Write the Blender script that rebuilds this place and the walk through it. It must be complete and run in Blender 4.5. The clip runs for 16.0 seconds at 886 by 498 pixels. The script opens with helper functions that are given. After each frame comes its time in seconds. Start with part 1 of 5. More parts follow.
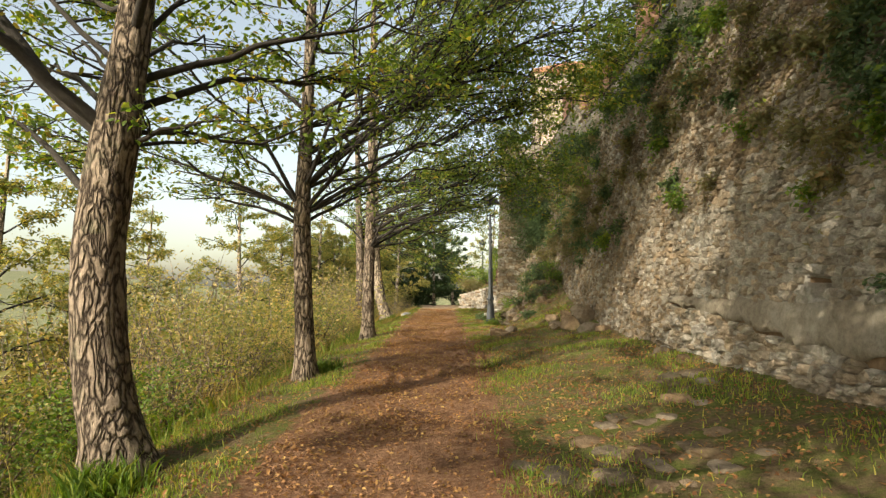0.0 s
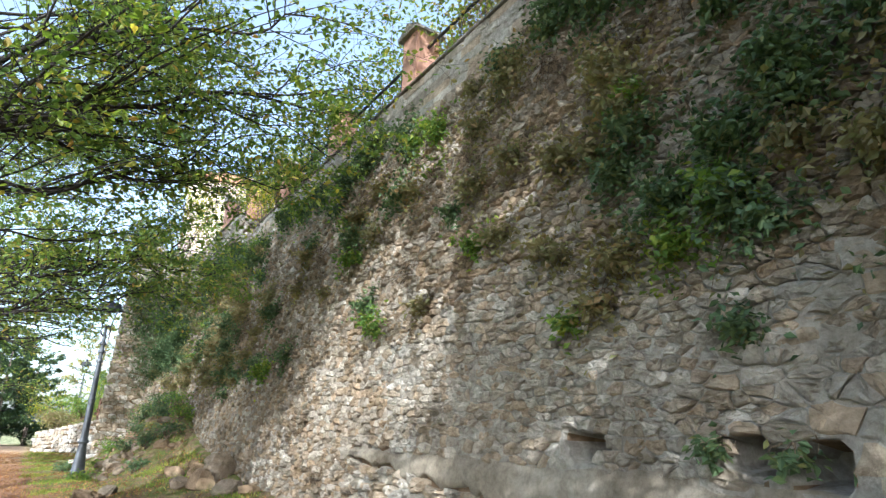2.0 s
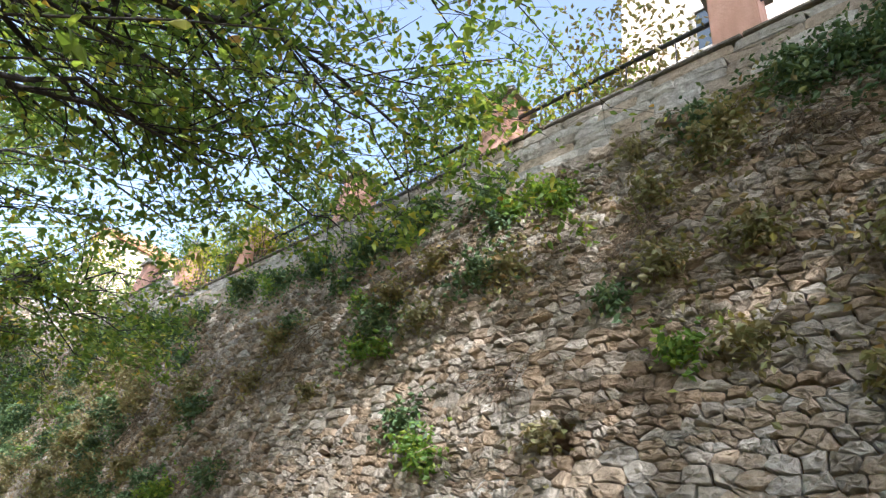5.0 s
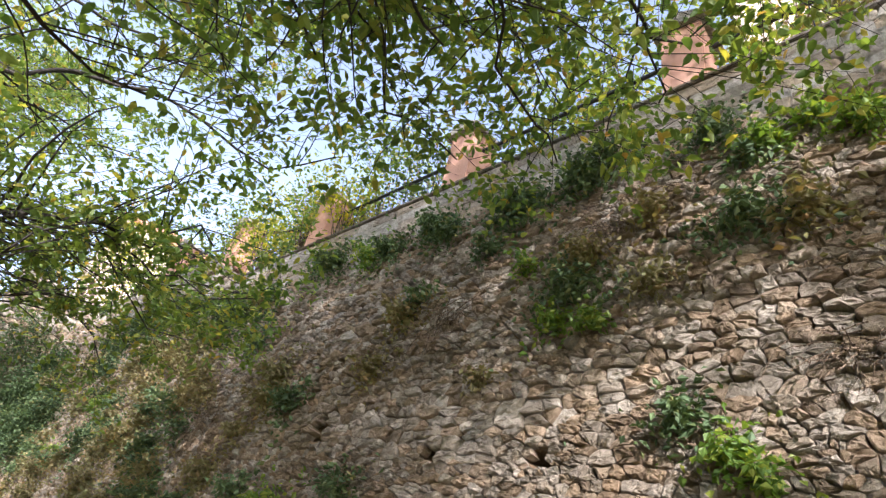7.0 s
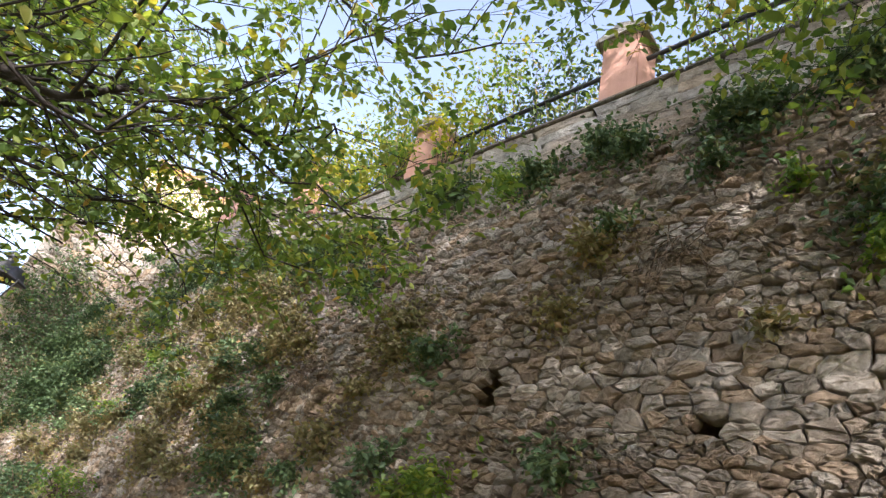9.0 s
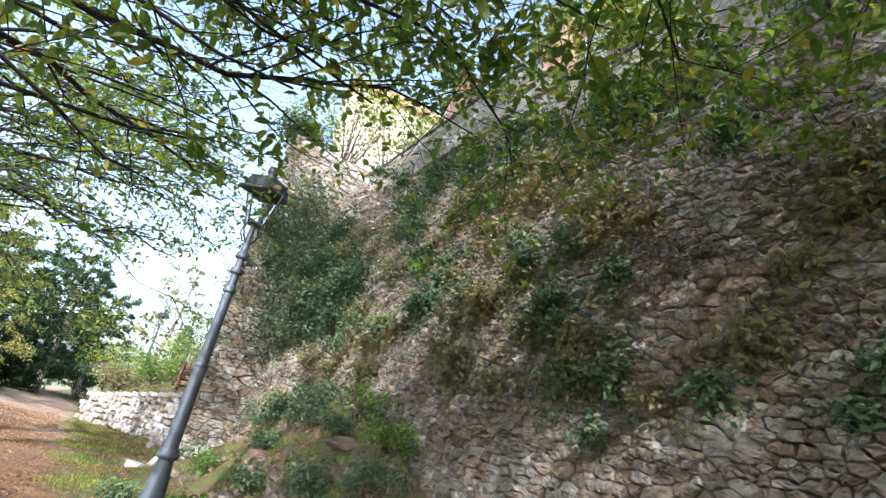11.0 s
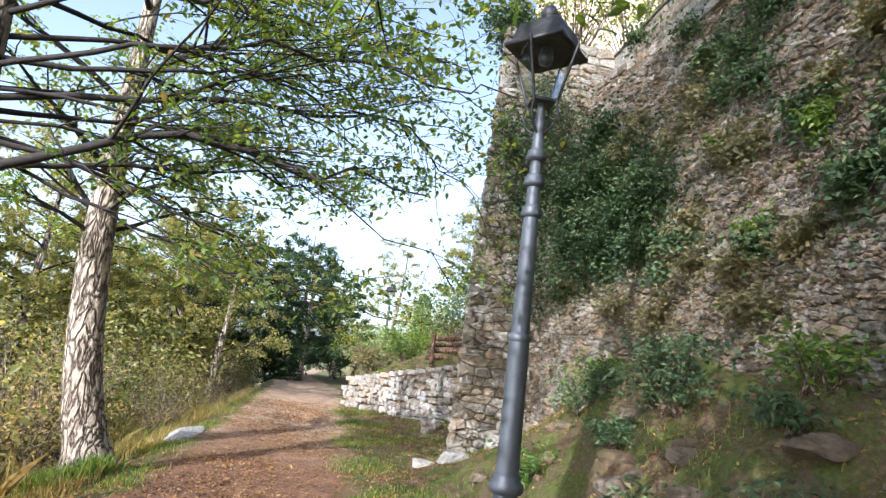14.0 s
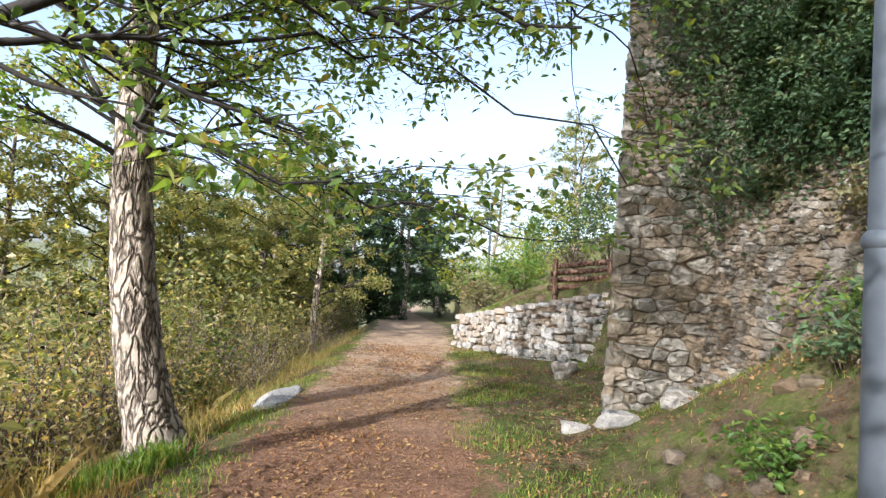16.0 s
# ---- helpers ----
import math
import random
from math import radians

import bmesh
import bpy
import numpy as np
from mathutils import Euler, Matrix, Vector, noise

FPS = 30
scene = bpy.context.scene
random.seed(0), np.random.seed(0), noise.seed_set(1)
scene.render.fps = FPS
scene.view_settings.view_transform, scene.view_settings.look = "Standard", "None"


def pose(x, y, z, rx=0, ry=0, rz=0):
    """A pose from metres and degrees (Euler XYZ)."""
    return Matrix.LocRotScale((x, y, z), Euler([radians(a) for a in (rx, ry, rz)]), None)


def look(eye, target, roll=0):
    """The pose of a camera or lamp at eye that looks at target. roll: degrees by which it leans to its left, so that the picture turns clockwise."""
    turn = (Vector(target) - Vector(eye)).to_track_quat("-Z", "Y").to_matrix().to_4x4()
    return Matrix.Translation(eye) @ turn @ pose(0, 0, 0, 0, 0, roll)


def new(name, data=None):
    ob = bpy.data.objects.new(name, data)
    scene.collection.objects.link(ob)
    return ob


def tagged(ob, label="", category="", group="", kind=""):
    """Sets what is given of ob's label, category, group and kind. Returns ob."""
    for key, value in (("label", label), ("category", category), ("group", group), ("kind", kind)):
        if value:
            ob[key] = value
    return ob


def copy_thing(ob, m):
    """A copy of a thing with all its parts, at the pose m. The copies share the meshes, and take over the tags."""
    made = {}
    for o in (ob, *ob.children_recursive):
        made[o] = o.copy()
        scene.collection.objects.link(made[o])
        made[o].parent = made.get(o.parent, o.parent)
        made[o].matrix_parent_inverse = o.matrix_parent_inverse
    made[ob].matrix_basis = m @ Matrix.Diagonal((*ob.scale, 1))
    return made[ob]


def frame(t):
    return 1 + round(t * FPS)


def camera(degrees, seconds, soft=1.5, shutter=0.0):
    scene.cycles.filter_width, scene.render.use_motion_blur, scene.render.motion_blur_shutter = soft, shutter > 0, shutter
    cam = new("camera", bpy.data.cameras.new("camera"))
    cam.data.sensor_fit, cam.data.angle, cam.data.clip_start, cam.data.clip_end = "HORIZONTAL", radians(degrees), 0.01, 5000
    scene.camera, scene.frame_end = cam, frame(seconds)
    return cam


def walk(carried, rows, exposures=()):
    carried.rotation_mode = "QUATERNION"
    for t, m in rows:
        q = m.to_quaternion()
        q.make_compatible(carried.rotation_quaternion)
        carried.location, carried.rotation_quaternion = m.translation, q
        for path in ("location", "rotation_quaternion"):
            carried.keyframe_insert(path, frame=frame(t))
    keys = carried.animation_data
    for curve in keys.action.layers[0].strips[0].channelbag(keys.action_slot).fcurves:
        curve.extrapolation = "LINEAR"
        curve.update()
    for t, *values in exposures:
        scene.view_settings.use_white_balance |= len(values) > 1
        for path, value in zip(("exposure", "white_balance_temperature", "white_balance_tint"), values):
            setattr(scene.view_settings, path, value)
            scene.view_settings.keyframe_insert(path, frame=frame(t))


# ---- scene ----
import collections

cam = camera(75.1, 16.0, 1.35)
PATH = [
    (0.0, pose(0.000, 0.000, 1.500, 93.80, -0.00, 1.70)),
    (0.5, pose(0.002, 0.632, 1.545, 96.66, 0.55, -6.68)),
    (1.0, pose(0.087, 1.225, 1.567, 99.91, 0.87, -16.28)),
    (1.5, pose(0.100, 1.756, 1.585, 103.29, -0.28, -25.17)),
    (2.0, pose(0.080, 2.298, 1.596, 107.40, -1.40, -33.74)),
    (2.5, pose(0.164, 2.805, 1.629, 113.48, -4.30, -39.58)),
    (3.0, pose(0.161, 3.292, 1.672, 117.31, -6.92, -45.58)),
    (5.5, pose(0.161, 6.042, 1.713, 124.75, -10.00, -48.75)),
    (6.0, pose(0.074, 6.633, 1.740, 125.01, -9.99, -49.12)),
    (6.5, pose(0.129, 7.247, 1.749, 125.19, -10.43, -49.55)),
    (7.0, pose(0.119, 7.790, 1.755, 125.34, -10.70, -49.86)),
    (7.5, pose(0.137, 8.306, 1.762, 125.35, -11.16, -50.44)),
    (8.0, pose(0.164, 8.791, 1.800, 125.11, -11.43, -50.76)),
    (10.5, pose(0.164, 11.541, 1.841, 113.26, -14.05, -38.84)),
    (11.0, pose(0.075, 12.113, 1.837, 109.39, -13.39, -30.95)),
    (11.5, pose(0.005, 12.661, 1.837, 106.57, -11.46, -24.64)),
    (12.0, pose(-0.011, 13.203, 1.870, 104.71, -10.30, -19.66)),
    (12.5, pose(-0.079, 13.745, 1.877, 103.19, -8.87, -16.90)),
    (13.0, pose(-0.100, 14.287, 1.872, 101.89, -7.57, -13.54)),
    (13.5, pose(-0.147, 14.818, 1.887, 101.18, -7.02, -10.67)),
    (14.0, pose(-0.194, 15.392, 1.918, 100.56, -6.78, -9.61)),
    (14.5, pose(-0.210, 15.985, 1.904, 99.42, -6.48, -7.55)),
    (15.0, pose(-0.279, 16.504, 1.878, 97.26, -4.76, -4.80)),
    (15.5, pose(-0.304, 17.008, 1.885, 96.12, -3.69, -3.60)),
    (16.0, pose(-0.372, 17.610, 1.912, 93.00, -3.20, -0.00)),
]
walk(cam, PATH, [(0.0, 1.02, 7700, 5), (0.5, 1.32, 7300, 5), (1.5, 1.65, 5850, 6), (2.5, 1.95, 5550, 8), (5.5, 1.97, 5700, 13), (8.2, 2.08, 6200, 20),
                 (11.0, 1.8, 5400, 12), (13.0, 1.55, 5450, 14), (16.0, 1.4, 5700, 11)])

# ---- light ----
SUN_AZ, SUN_EL = radians(217), radians(29)   # towards the sun, from +y clockwise
to_sun = Vector((math.sin(SUN_AZ) * math.cos(SUN_EL), math.cos(SUN_AZ) * math.cos(SUN_EL), math.sin(SUN_EL)))
world = bpy.data.worlds.new("sky")
scene.world = world
world.use_nodes = True
sky = world.node_tree.nodes.new("ShaderNodeTexSky")
sky.sky_type, sky.sun_disc = "NISHITA", False
sky.sun_elevation, sky.sun_rotation = SUN_EL, SUN_AZ
sky.dust_density, sky.air_density = 2.5, 1.0
haze = world.node_tree.nodes.new("ShaderNodeHueSaturation")   # thin high haze pales the blue
haze.inputs["Saturation"].default_value = 0.72
world.node_tree.links.new(sky.outputs[0], haze.inputs["Color"])
world.node_tree.links.new(haze.outputs[0], world.node_tree.nodes["Background"].inputs[0])
world.node_tree.nodes["Background"].inputs[1].default_value = 0.15
sun = new("sun", bpy.data.lights.new("sun", "SUN"))
sun.data.energy, sun.data.angle, sun.data.color = 2.9, radians(0.5), (1.0, 0.93, 0.82)
sun.matrix_world = look(to_sun * 50, (0, 0, 0))

rng = np.random.default_rng(7)


# ---- materials ----
def material(name):
    m = bpy.data.materials.new(name)
    m.use_nodes = True
    nt = m.node_tree
    return m, nt, nt.nodes["Principled BSDF"]


def node(nt, kind, **settings):
    n = nt.nodes.new(kind)
    for key, value in settings.items():
        if key in n.inputs:
            n.inputs[key].default_value = value
        else:
            setattr(n, key, value)
    return n


def ramp(nt, source, stops):
    r = nt.nodes.new("ShaderNodeValToRGB")
    els = r.color_ramp.elements
    while len(els) < len(stops):
        els.new(0.5)
    for e, (p, c) in zip(els, stops):
        e.position, e.color = p, (*c, 1)
    nt.links.new(source, r.inputs[0])
    return r.outputs[0]


def noise_tex(nt, scale, detail=6, rough=0.6, stretch=None, space="Object"):
    co = nt.nodes.new("ShaderNodeTexCoord").outputs["Object"] if space == "Object" else nt.nodes.new("ShaderNodeNewGeometry").outputs["Position"]
    if stretch:
        mp = nt.nodes.new("ShaderNodeMapping")
        mp.inputs["Scale"].default_value = stretch
        nt.links.new(co, mp.inputs[0])
        co = mp.outputs[0]
    n = node(nt, "ShaderNodeTexNoise", Scale=scale, Detail=detail, Roughness=rough)
    nt.links.new(co, n.inputs["Vector"])
    return n.outputs["Fac"]


def mix(nt, fac, a, b, blend="MIX"):
    m = nt.nodes.new("ShaderNodeMix")
    m.data_type, m.blend_type = "RGBA", blend
    for sock, v in ((m.inputs[0], fac), (m.inputs[6], a), (m.inputs[7], b)):
        if isinstance(v, bpy.types.NodeSocket):
            nt.links.new(v, sock)
        elif isinstance(v, tuple):
            sock.default_value = (*v, 1)
        else:
            sock.default_value = v
    return m.outputs[2]


def bump(nt, bsdf, height, strength, dist):
    b = node(nt, "ShaderNodeBump", Strength=strength, Distance=dist)
    nt.links.new(height, b.inputs["Height"])
    nt.links.new(b.outputs[0], bsdf.inputs["Normal"])


def stone_material(name, low, mid, high, per_island, moss=0.3):
    m, nt, p = material(name)
    if per_island:
        rnd = nt.nodes.new("ShaderNodeNewGeometry").outputs["Random Per Island"]
    else:
        rnd = nt.nodes.new("ShaderNodeObjectInfo").outputs["Random"]
    r, g, b = mid
    base = ramp(nt, rnd, [(0, low), (0.3, (r * 1.06, g * 0.93, b * 0.8)), (0.55, mid), (0.72, (r * 0.92, g * 0.95, b * 1.0)), (1, high)])
    grain = noise_tex(nt, 11, 12, 0.78, None, "World")
    base = mix(nt, 0.75, base, ramp(nt, grain, [(0.32, (0.4, 0.37, 0.33)), (0.62, (1.3, 1.3, 1.3))]), "MULTIPLY")
    patch = noise_tex(nt, 1.1, 5, 0.6, None, "World")
    base = mix(nt, 0.6, base, ramp(nt, patch, [(0.35, (0.62, 0.54, 0.44)), (0.6, (1.1, 1.08, 1.05))]), "MULTIPLY")
    green = ramp(nt, noise_tex(nt, 2.3, 8, 0.7, None, "World"), [(0.55, (0, 0, 0)), (0.72, (moss, moss, moss))])
    base = mix(nt, green, base, (0.075, 0.085, 0.035))
    nt.links.new(base, p.inputs["Base Color"])
    p.inputs["Roughness"].default_value = 0.92
    p.inputs["Specular IOR Level"].default_value = 0.2
    bump(nt, p, noise_tex(nt, 15, 12, 0.78, None, "World"), 0.9, 0.045)
    return m


STONE_LOW, STONE_MID, STONE_HIGH = (0.18, 0.15, 0.12), (0.295, 0.263, 0.222), (0.42, 0.392, 0.35)
M_stone = stone_material("rubble_stone", STONE_LOW, STONE_MID, STONE_HIGH, True)
M_stone_limed = stone_material("limed_rubble", (0.25, 0.232, 0.205), (0.35, 0.332, 0.3), (0.45, 0.432, 0.4), True, 0.35)
M_stone_piece = stone_material("rubble_stone_piece", STONE_LOW, STONE_MID, STONE_HIGH, False)
M_tower = stone_material("tower_stone", (0.24, 0.212, 0.175), (0.36, 0.33, 0.285), (0.48, 0.45, 0.4), True)
M_tower_piece = stone_material("tower_stone_piece", (0.24, 0.212, 0.175), (0.36, 0.33, 0.285), (0.48, 0.45, 0.4), False)
M_ashlar = stone_material("parapet_stone", (0.27, 0.255, 0.235), (0.35, 0.335, 0.31), (0.44, 0.425, 0.4), False, 0.4)
M_pale_stone = stone_material("pale_limestone", (0.33, 0.31, 0.28), (0.43, 0.41, 0.38), (0.53, 0.51, 0.48), False, 0.3)
M_mortar = stone_material("earth_mortar", (0.19, 0.15, 0.11), (0.22, 0.175, 0.13), (0.25, 0.2, 0.15), True, 0.5)
M_rock = stone_material("weathered_rock", (0.17, 0.135, 0.1), (0.235, 0.19, 0.145), (0.31, 0.265, 0.215), False, 0.75)
M_coping = stone_material("dark_coping", (0.14, 0.13, 0.12), (0.18, 0.17, 0.15), (0.22, 0.2, 0.18), False, 0.4)


def plaster(name, a, b, rough=0.9):
    m, nt, p = material(name)
    c = ramp(nt, noise_tex(nt, 1.6, 9, 0.7, None, "World"), [(0.3, a), (0.7, b)])
    streak = noise_tex(nt, 2.2, 6, 0.65, (2.5, 2.5, 0.35), "World")
    c = mix(nt, 0.5, c, ramp(nt, streak, [(0.35, (0.66, 0.62, 0.55)), (0.62, (1.08, 1.08, 1.08))]), "MULTIPLY")
    nt.links.new(c, p.inputs["Base Color"])
    p.inputs["Roughness"].default_value = rough
    bump(nt, p, noise_tex(nt, 22, 9, 0.7, None, "World"), 0.5, 0.02)
    return m


M_render = stone_material("old_lime_render", (0.25, 0.23, 0.195), (0.3, 0.275, 0.235), (0.33, 0.305, 0.262), True, 0.25)
M_pink = plaster("salmon_plaster", (0.43, 0.235, 0.18), (0.53, 0.32, 0.25))
M_cream = plaster("cream_plaster", (0.6, 0.48, 0.4), (0.7, 0.59, 0.52))
M_tile = plaster("clay_tile", (0.38, 0.17, 0.1), (0.5, 0.26, 0.16))


def leaf_material(name, stops, translucent=0.4, rough=0.55):
    m, nt, p = material(name)
    rnd = nt.nodes.new("ShaderNodeNewGeometry").outputs["Random Per Island"]
    c = ramp(nt, rnd, stops)
    big = noise_tex(nt, 0.8, 3, 0.6, None, "World")
    c = mix(nt, 0.6, c, ramp(nt, big, [(0.35, (0.75, 0.85, 0.75)), (0.65, (1.25, 1.15, 0.9))]), "MULTIPLY")
    nt.links.new(c, p.inputs["Base Color"])
    p.inputs["Roughness"].default_value = rough
    t = nt.nodes.new("ShaderNodeBsdfTranslucent")
    tc = mix(nt, 1.0, c, (2.35, 2.15, 0.9), "MULTIPLY")
    nt.links.new(tc, t.inputs[0])
    mx = nt.nodes.new("ShaderNodeMixShader")
    mx.inputs[0].default_value = translucent
    nt.links.new(p.outputs[0], mx.inputs[1])
    nt.links.new(t.outputs[0], mx.inputs[2])
    nt.links.new(mx.outputs[0], nt.nodes["Material Output"].inputs[0])
    return m


M_leaf = leaf_material("broad_leaf", [(0, (0.06, 0.115, 0.032)), (0.5, (0.11, 0.17, 0.045)), (0.86, (0.17, 0.22, 0.055)), (0.975, (0.28, 0.26, 0.06)), (1, (0.3, 0.18, 0.06))], 0.46)
M_leaf_thin = leaf_material("yellowing_leaf", [(0, (0.075, 0.135, 0.032)), (0.55, (0.135, 0.205, 0.05)), (0.85, (0.23, 0.26, 0.065)), (1, (0.32, 0.22, 0.07))], 0.55)
M_leaf_dark = leaf_material("evergreen_leaf", [(0, (0.018, 0.045, 0.014)), (0.6, (0.035, 0.07, 0.022)), (1, (0.06, 0.095, 0.03))], 0.15, 0.65)
M_ivy = leaf_material("ivy_leaf", [(0, (0.038, 0.072, 0.036)), (0.6, (0.068, 0.118, 0.054)), (0.9, (0.1, 0.145, 0.06)), (1, (0.2, 0.19, 0.08))], 0.14, 0.68)
M_bush_light = leaf_material("fresh_leaf", [(0, (0.06, 0.12, 0.025)), (0.6, (0.11, 0.19, 0.035)), (1, (0.22, 0.26, 0.05))], 0.4)
M_bush_yellow = leaf_material("lime_leaf", [(0, (0.12, 0.17, 0.02)), (0.6, (0.24, 0.27, 0.03)), (1, (0.4, 0.36, 0.04))], 0.45)
M_bush_olive = leaf_material("dry_scrub_leaf", [(0, (0.12, 0.105, 0.06)), (0.5, (0.185, 0.165, 0.095)), (0.8, (0.15, 0.165, 0.08)), (1, (0.25, 0.165, 0.095))], 0.25, 0.7)
M_scrub = leaf_material("autumn_scrub_leaf", [(0, (0.13, 0.165, 0.065)), (0.4, (0.28, 0.28, 0.12)), (0.75, (0.44, 0.37, 0.19)), (1, (0.5, 0.34, 0.2))], 0.45)
M_scrub_yellow = leaf_material("yellow_scrub_leaf", [(0, (0.1, 0.13, 0.05)), (0.55, (0.205, 0.215, 0.085)), (1, (0.38, 0.31, 0.14))], 0.45)
M_scrub_tan = leaf_material("tan_scrub_leaf", [(0, (0.27, 0.21, 0.13)), (0.5, (0.42, 0.34, 0.21)), (0.8, (0.29, 0.29, 0.13)), (1, (0.5, 0.36, 0.21))], 0.35)
M_litter = leaf_material("fallen_leaf", [(0, (0.16, 0.07, 0.035)), (0.5, (0.24, 0.12, 0.055)), (0.85, (0.32, 0.18, 0.075)), (1, (0.38, 0.27, 0.1))], 0.15, 0.7)
M_grass = leaf_material("grass_blade", [(0, (0.08, 0.14, 0.025)), (0.6, (0.15, 0.22, 0.04)), (1, (0.32, 0.3, 0.09))], 0.4)
M_straw = leaf_material("dry_grass", [(0, (0.22, 0.16, 0.07)), (0.6, (0.34, 0.26, 0.11)), (1, (0.45, 0.36, 0.17))], 0.3)


def bark(name, dark, light, scale, lichen):
    m, nt, p = material(name)
    co = nt.nodes.new("ShaderNodeTexCoord")
    mp = nt.nodes.new("ShaderNodeMapping")
    mp.inputs["Scale"].default_value = (1, 1, 0.33)
    nt.links.new(co.outputs["Object"], mp.inputs[0])
    warp = node(nt, "ShaderNodeTexNoise", Scale=5.0, Detail=4.0)
    nt.links.new(mp.outputs[0], warp.inputs["Vector"])
    mv = mix(nt, 0.3, mp.outputs[0], warp.outputs["Color"])
    v = node(nt, "ShaderNodeTexVoronoi", feature="DISTANCE_TO_EDGE", Scale=scale)
    nt.links.new(mv, v.inputs["Vector"])
    c = ramp(nt, v.outputs["Distance"], [(0.0, dark), (0.06, tuple(0.35 * (a + b) for a, b in zip(dark, light))), (0.2, light)])
    c = mix(nt, 0.6, c, ramp(nt, noise_tex(nt, 18, 8, 0.7), [(0.35, (0.4, 0.37, 0.34)), (0.62, (1.25, 1.25, 1.25))]), "MULTIPLY")
    lf = ramp(nt, noise_tex(nt, 3, 6, 0.7), [(0.58, (0, 0, 0)), (0.7, (lichen, lichen, lichen))])
    c = mix(nt, lf, c, (0.24, 0.25, 0.17))
    nt.links.new(c, p.inputs["Base Color"])
    p.inputs["Roughness"].default_value = 0.95
    p.inputs["Specular IOR Level"].default_value = 0.15
    h = mix(nt, 0.25, ramp(nt, v.outputs["Distance"], [(0, (0, 0, 0)), (0.25, (1, 1, 1))]), noise_tex(nt, 30, 8, 0.7))
    bump(nt, p, h, 1.0, 0.035)
    return m


M_bark = bark("furrowed_bark", (0.035, 0.026, 0.022), (0.29, 0.235, 0.19), 15, 0.35)
M_bark_pale = bark("pale_bark", (0.06, 0.045, 0.035), (0.5, 0.42, 0.34), 14, 0.3)
# limb bark, with the shade of the crowns above darkened into its colour
M_branch_shaded, nt, p = material("shaded_branch_bark")
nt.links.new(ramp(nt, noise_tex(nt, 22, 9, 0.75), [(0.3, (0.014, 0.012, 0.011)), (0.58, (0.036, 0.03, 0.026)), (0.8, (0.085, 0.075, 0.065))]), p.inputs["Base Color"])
p.inputs["Roughness"].default_value = 0.93
bump(nt, p, noise_tex(nt, 45, 8, 0.7), 0.6, 0.012)
M_twig_pale = bark("bleached_twig", (0.2, 0.15, 0.11), (0.46, 0.38, 0.3), 30, 0.2)
M_twig = bark("dry_twig", (0.12, 0.085, 0.06), (0.3, 0.23, 0.17), 30, 0.2)
M_log = bark("weathered_log", (0.09, 0.05, 0.035), (0.24, 0.14, 0.1), 12, 0.2)


def painted_metal(name, colour):
    m, nt, p = material(name)
    c = ramp(nt, noise_tex(nt, 9, 8, 0.7), [(0.3, tuple(0.75 * a for a in colour)), (0.65, colour), (0.85, tuple(1.5 * a for a in colour))])
    rust = ramp(nt, noise_tex(nt, 4, 8, 0.75), [(0.66, (0, 0, 0)), (0.74, (0.6, 0.6, 0.6))])
    c = mix(nt, rust, c, (0.3, 0.3, 0.3))
    nt.links.new(c, p.inputs["Base Color"])
    p.inputs["Roughness"].default_value = 0.5
    p.inputs["Metallic"].default_value = 0.2
    bump(nt, p, noise_tex(nt, 40, 6, 0.6), 0.2, 0.004)
    return m


M_iron = painted_metal("grey_painted_iron", (0.095, 0.107, 0.125))
M_iron_dark = painted_metal("dark_iron", (0.035, 0.035, 0.038))
M_glass, _nt, _p = material("lantern_glass")
_p.inputs["Transmission Weight"].default_value = 1.0
_p.inputs["IOR"].default_value = 1.15
_p.inputs["Roughness"].default_value = 0.03
_p.inputs["Base Color"].default_value = (0.9, 0.92, 0.9, 1)
M_window, _nt, _p = material("window_glass")
_p.inputs["Base Color"].default_value = (0.04, 0.05, 0.06, 1)
_p.inputs["Roughness"].default_value = 0.08

# ground: path, grass verge, leaf litter and bare earth by painted masks
M_ground, nt, p = material("woodland_ground")
att = node(nt, "ShaderNodeAttribute", attribute_name="cover")
sep = nt.nodes.new("ShaderNodeSeparateColor")
nt.links.new(att.outputs["Color"], sep.inputs[0])
fine = noise_tex(nt, 26, 10, 0.75, None, "World")
mid = noise_tex(nt, 3.2, 8, 0.7, None, "World")
broad = noise_tex(nt, 0.7, 5, 0.6, None, "World")
soil = ramp(nt, fine, [(0.25, (0.085, 0.042, 0.027)), (0.5, (0.24, 0.128, 0.08)), (0.75, (0.42, 0.27, 0.18))])
# sunlight put into the colour: lighter soil for the bright far path
sunlit_soil = ramp(nt, fine, [(0.25, (0.24, 0.16, 0.1)), (0.55, (0.47, 0.35, 0.24)), (0.8, (0.62, 0.5, 0.37))])
soil = mix(nt, sep.outputs[2], soil, sunlit_soil)
soil = mix(nt, 0.7, soil, ramp(nt, mid, [(0.36, (0.5, 0.46, 0.44)), (0.62, (1.2, 1.12, 1.05))]), "MULTIPLY")
turf = ramp(nt, fine, [(0.25, (0.06, 0.065, 0.022)), (0.5, (0.125, 0.15, 0.04)), (0.8, (0.26, 0.24, 0.08))])
litter = ramp(nt, fine, [(0.25, (0.075, 0.052, 0.035)), (0.55, (0.2, 0.142, 0.088)), (0.8, (0.38, 0.295, 0.19))])
verge = mix(nt, ramp(nt, mid, [(0.42, (0, 0, 0)), (0.58, (1, 1, 1))]), turf, litter)
edge = nt.nodes.new("ShaderNodeMath")
edge.operation = "ADD"
nt.links.new(sep.outputs[0], edge.inputs[0])
wob = nt.nodes.new("ShaderNodeMath")
wob.operation = "MULTIPLY_ADD"
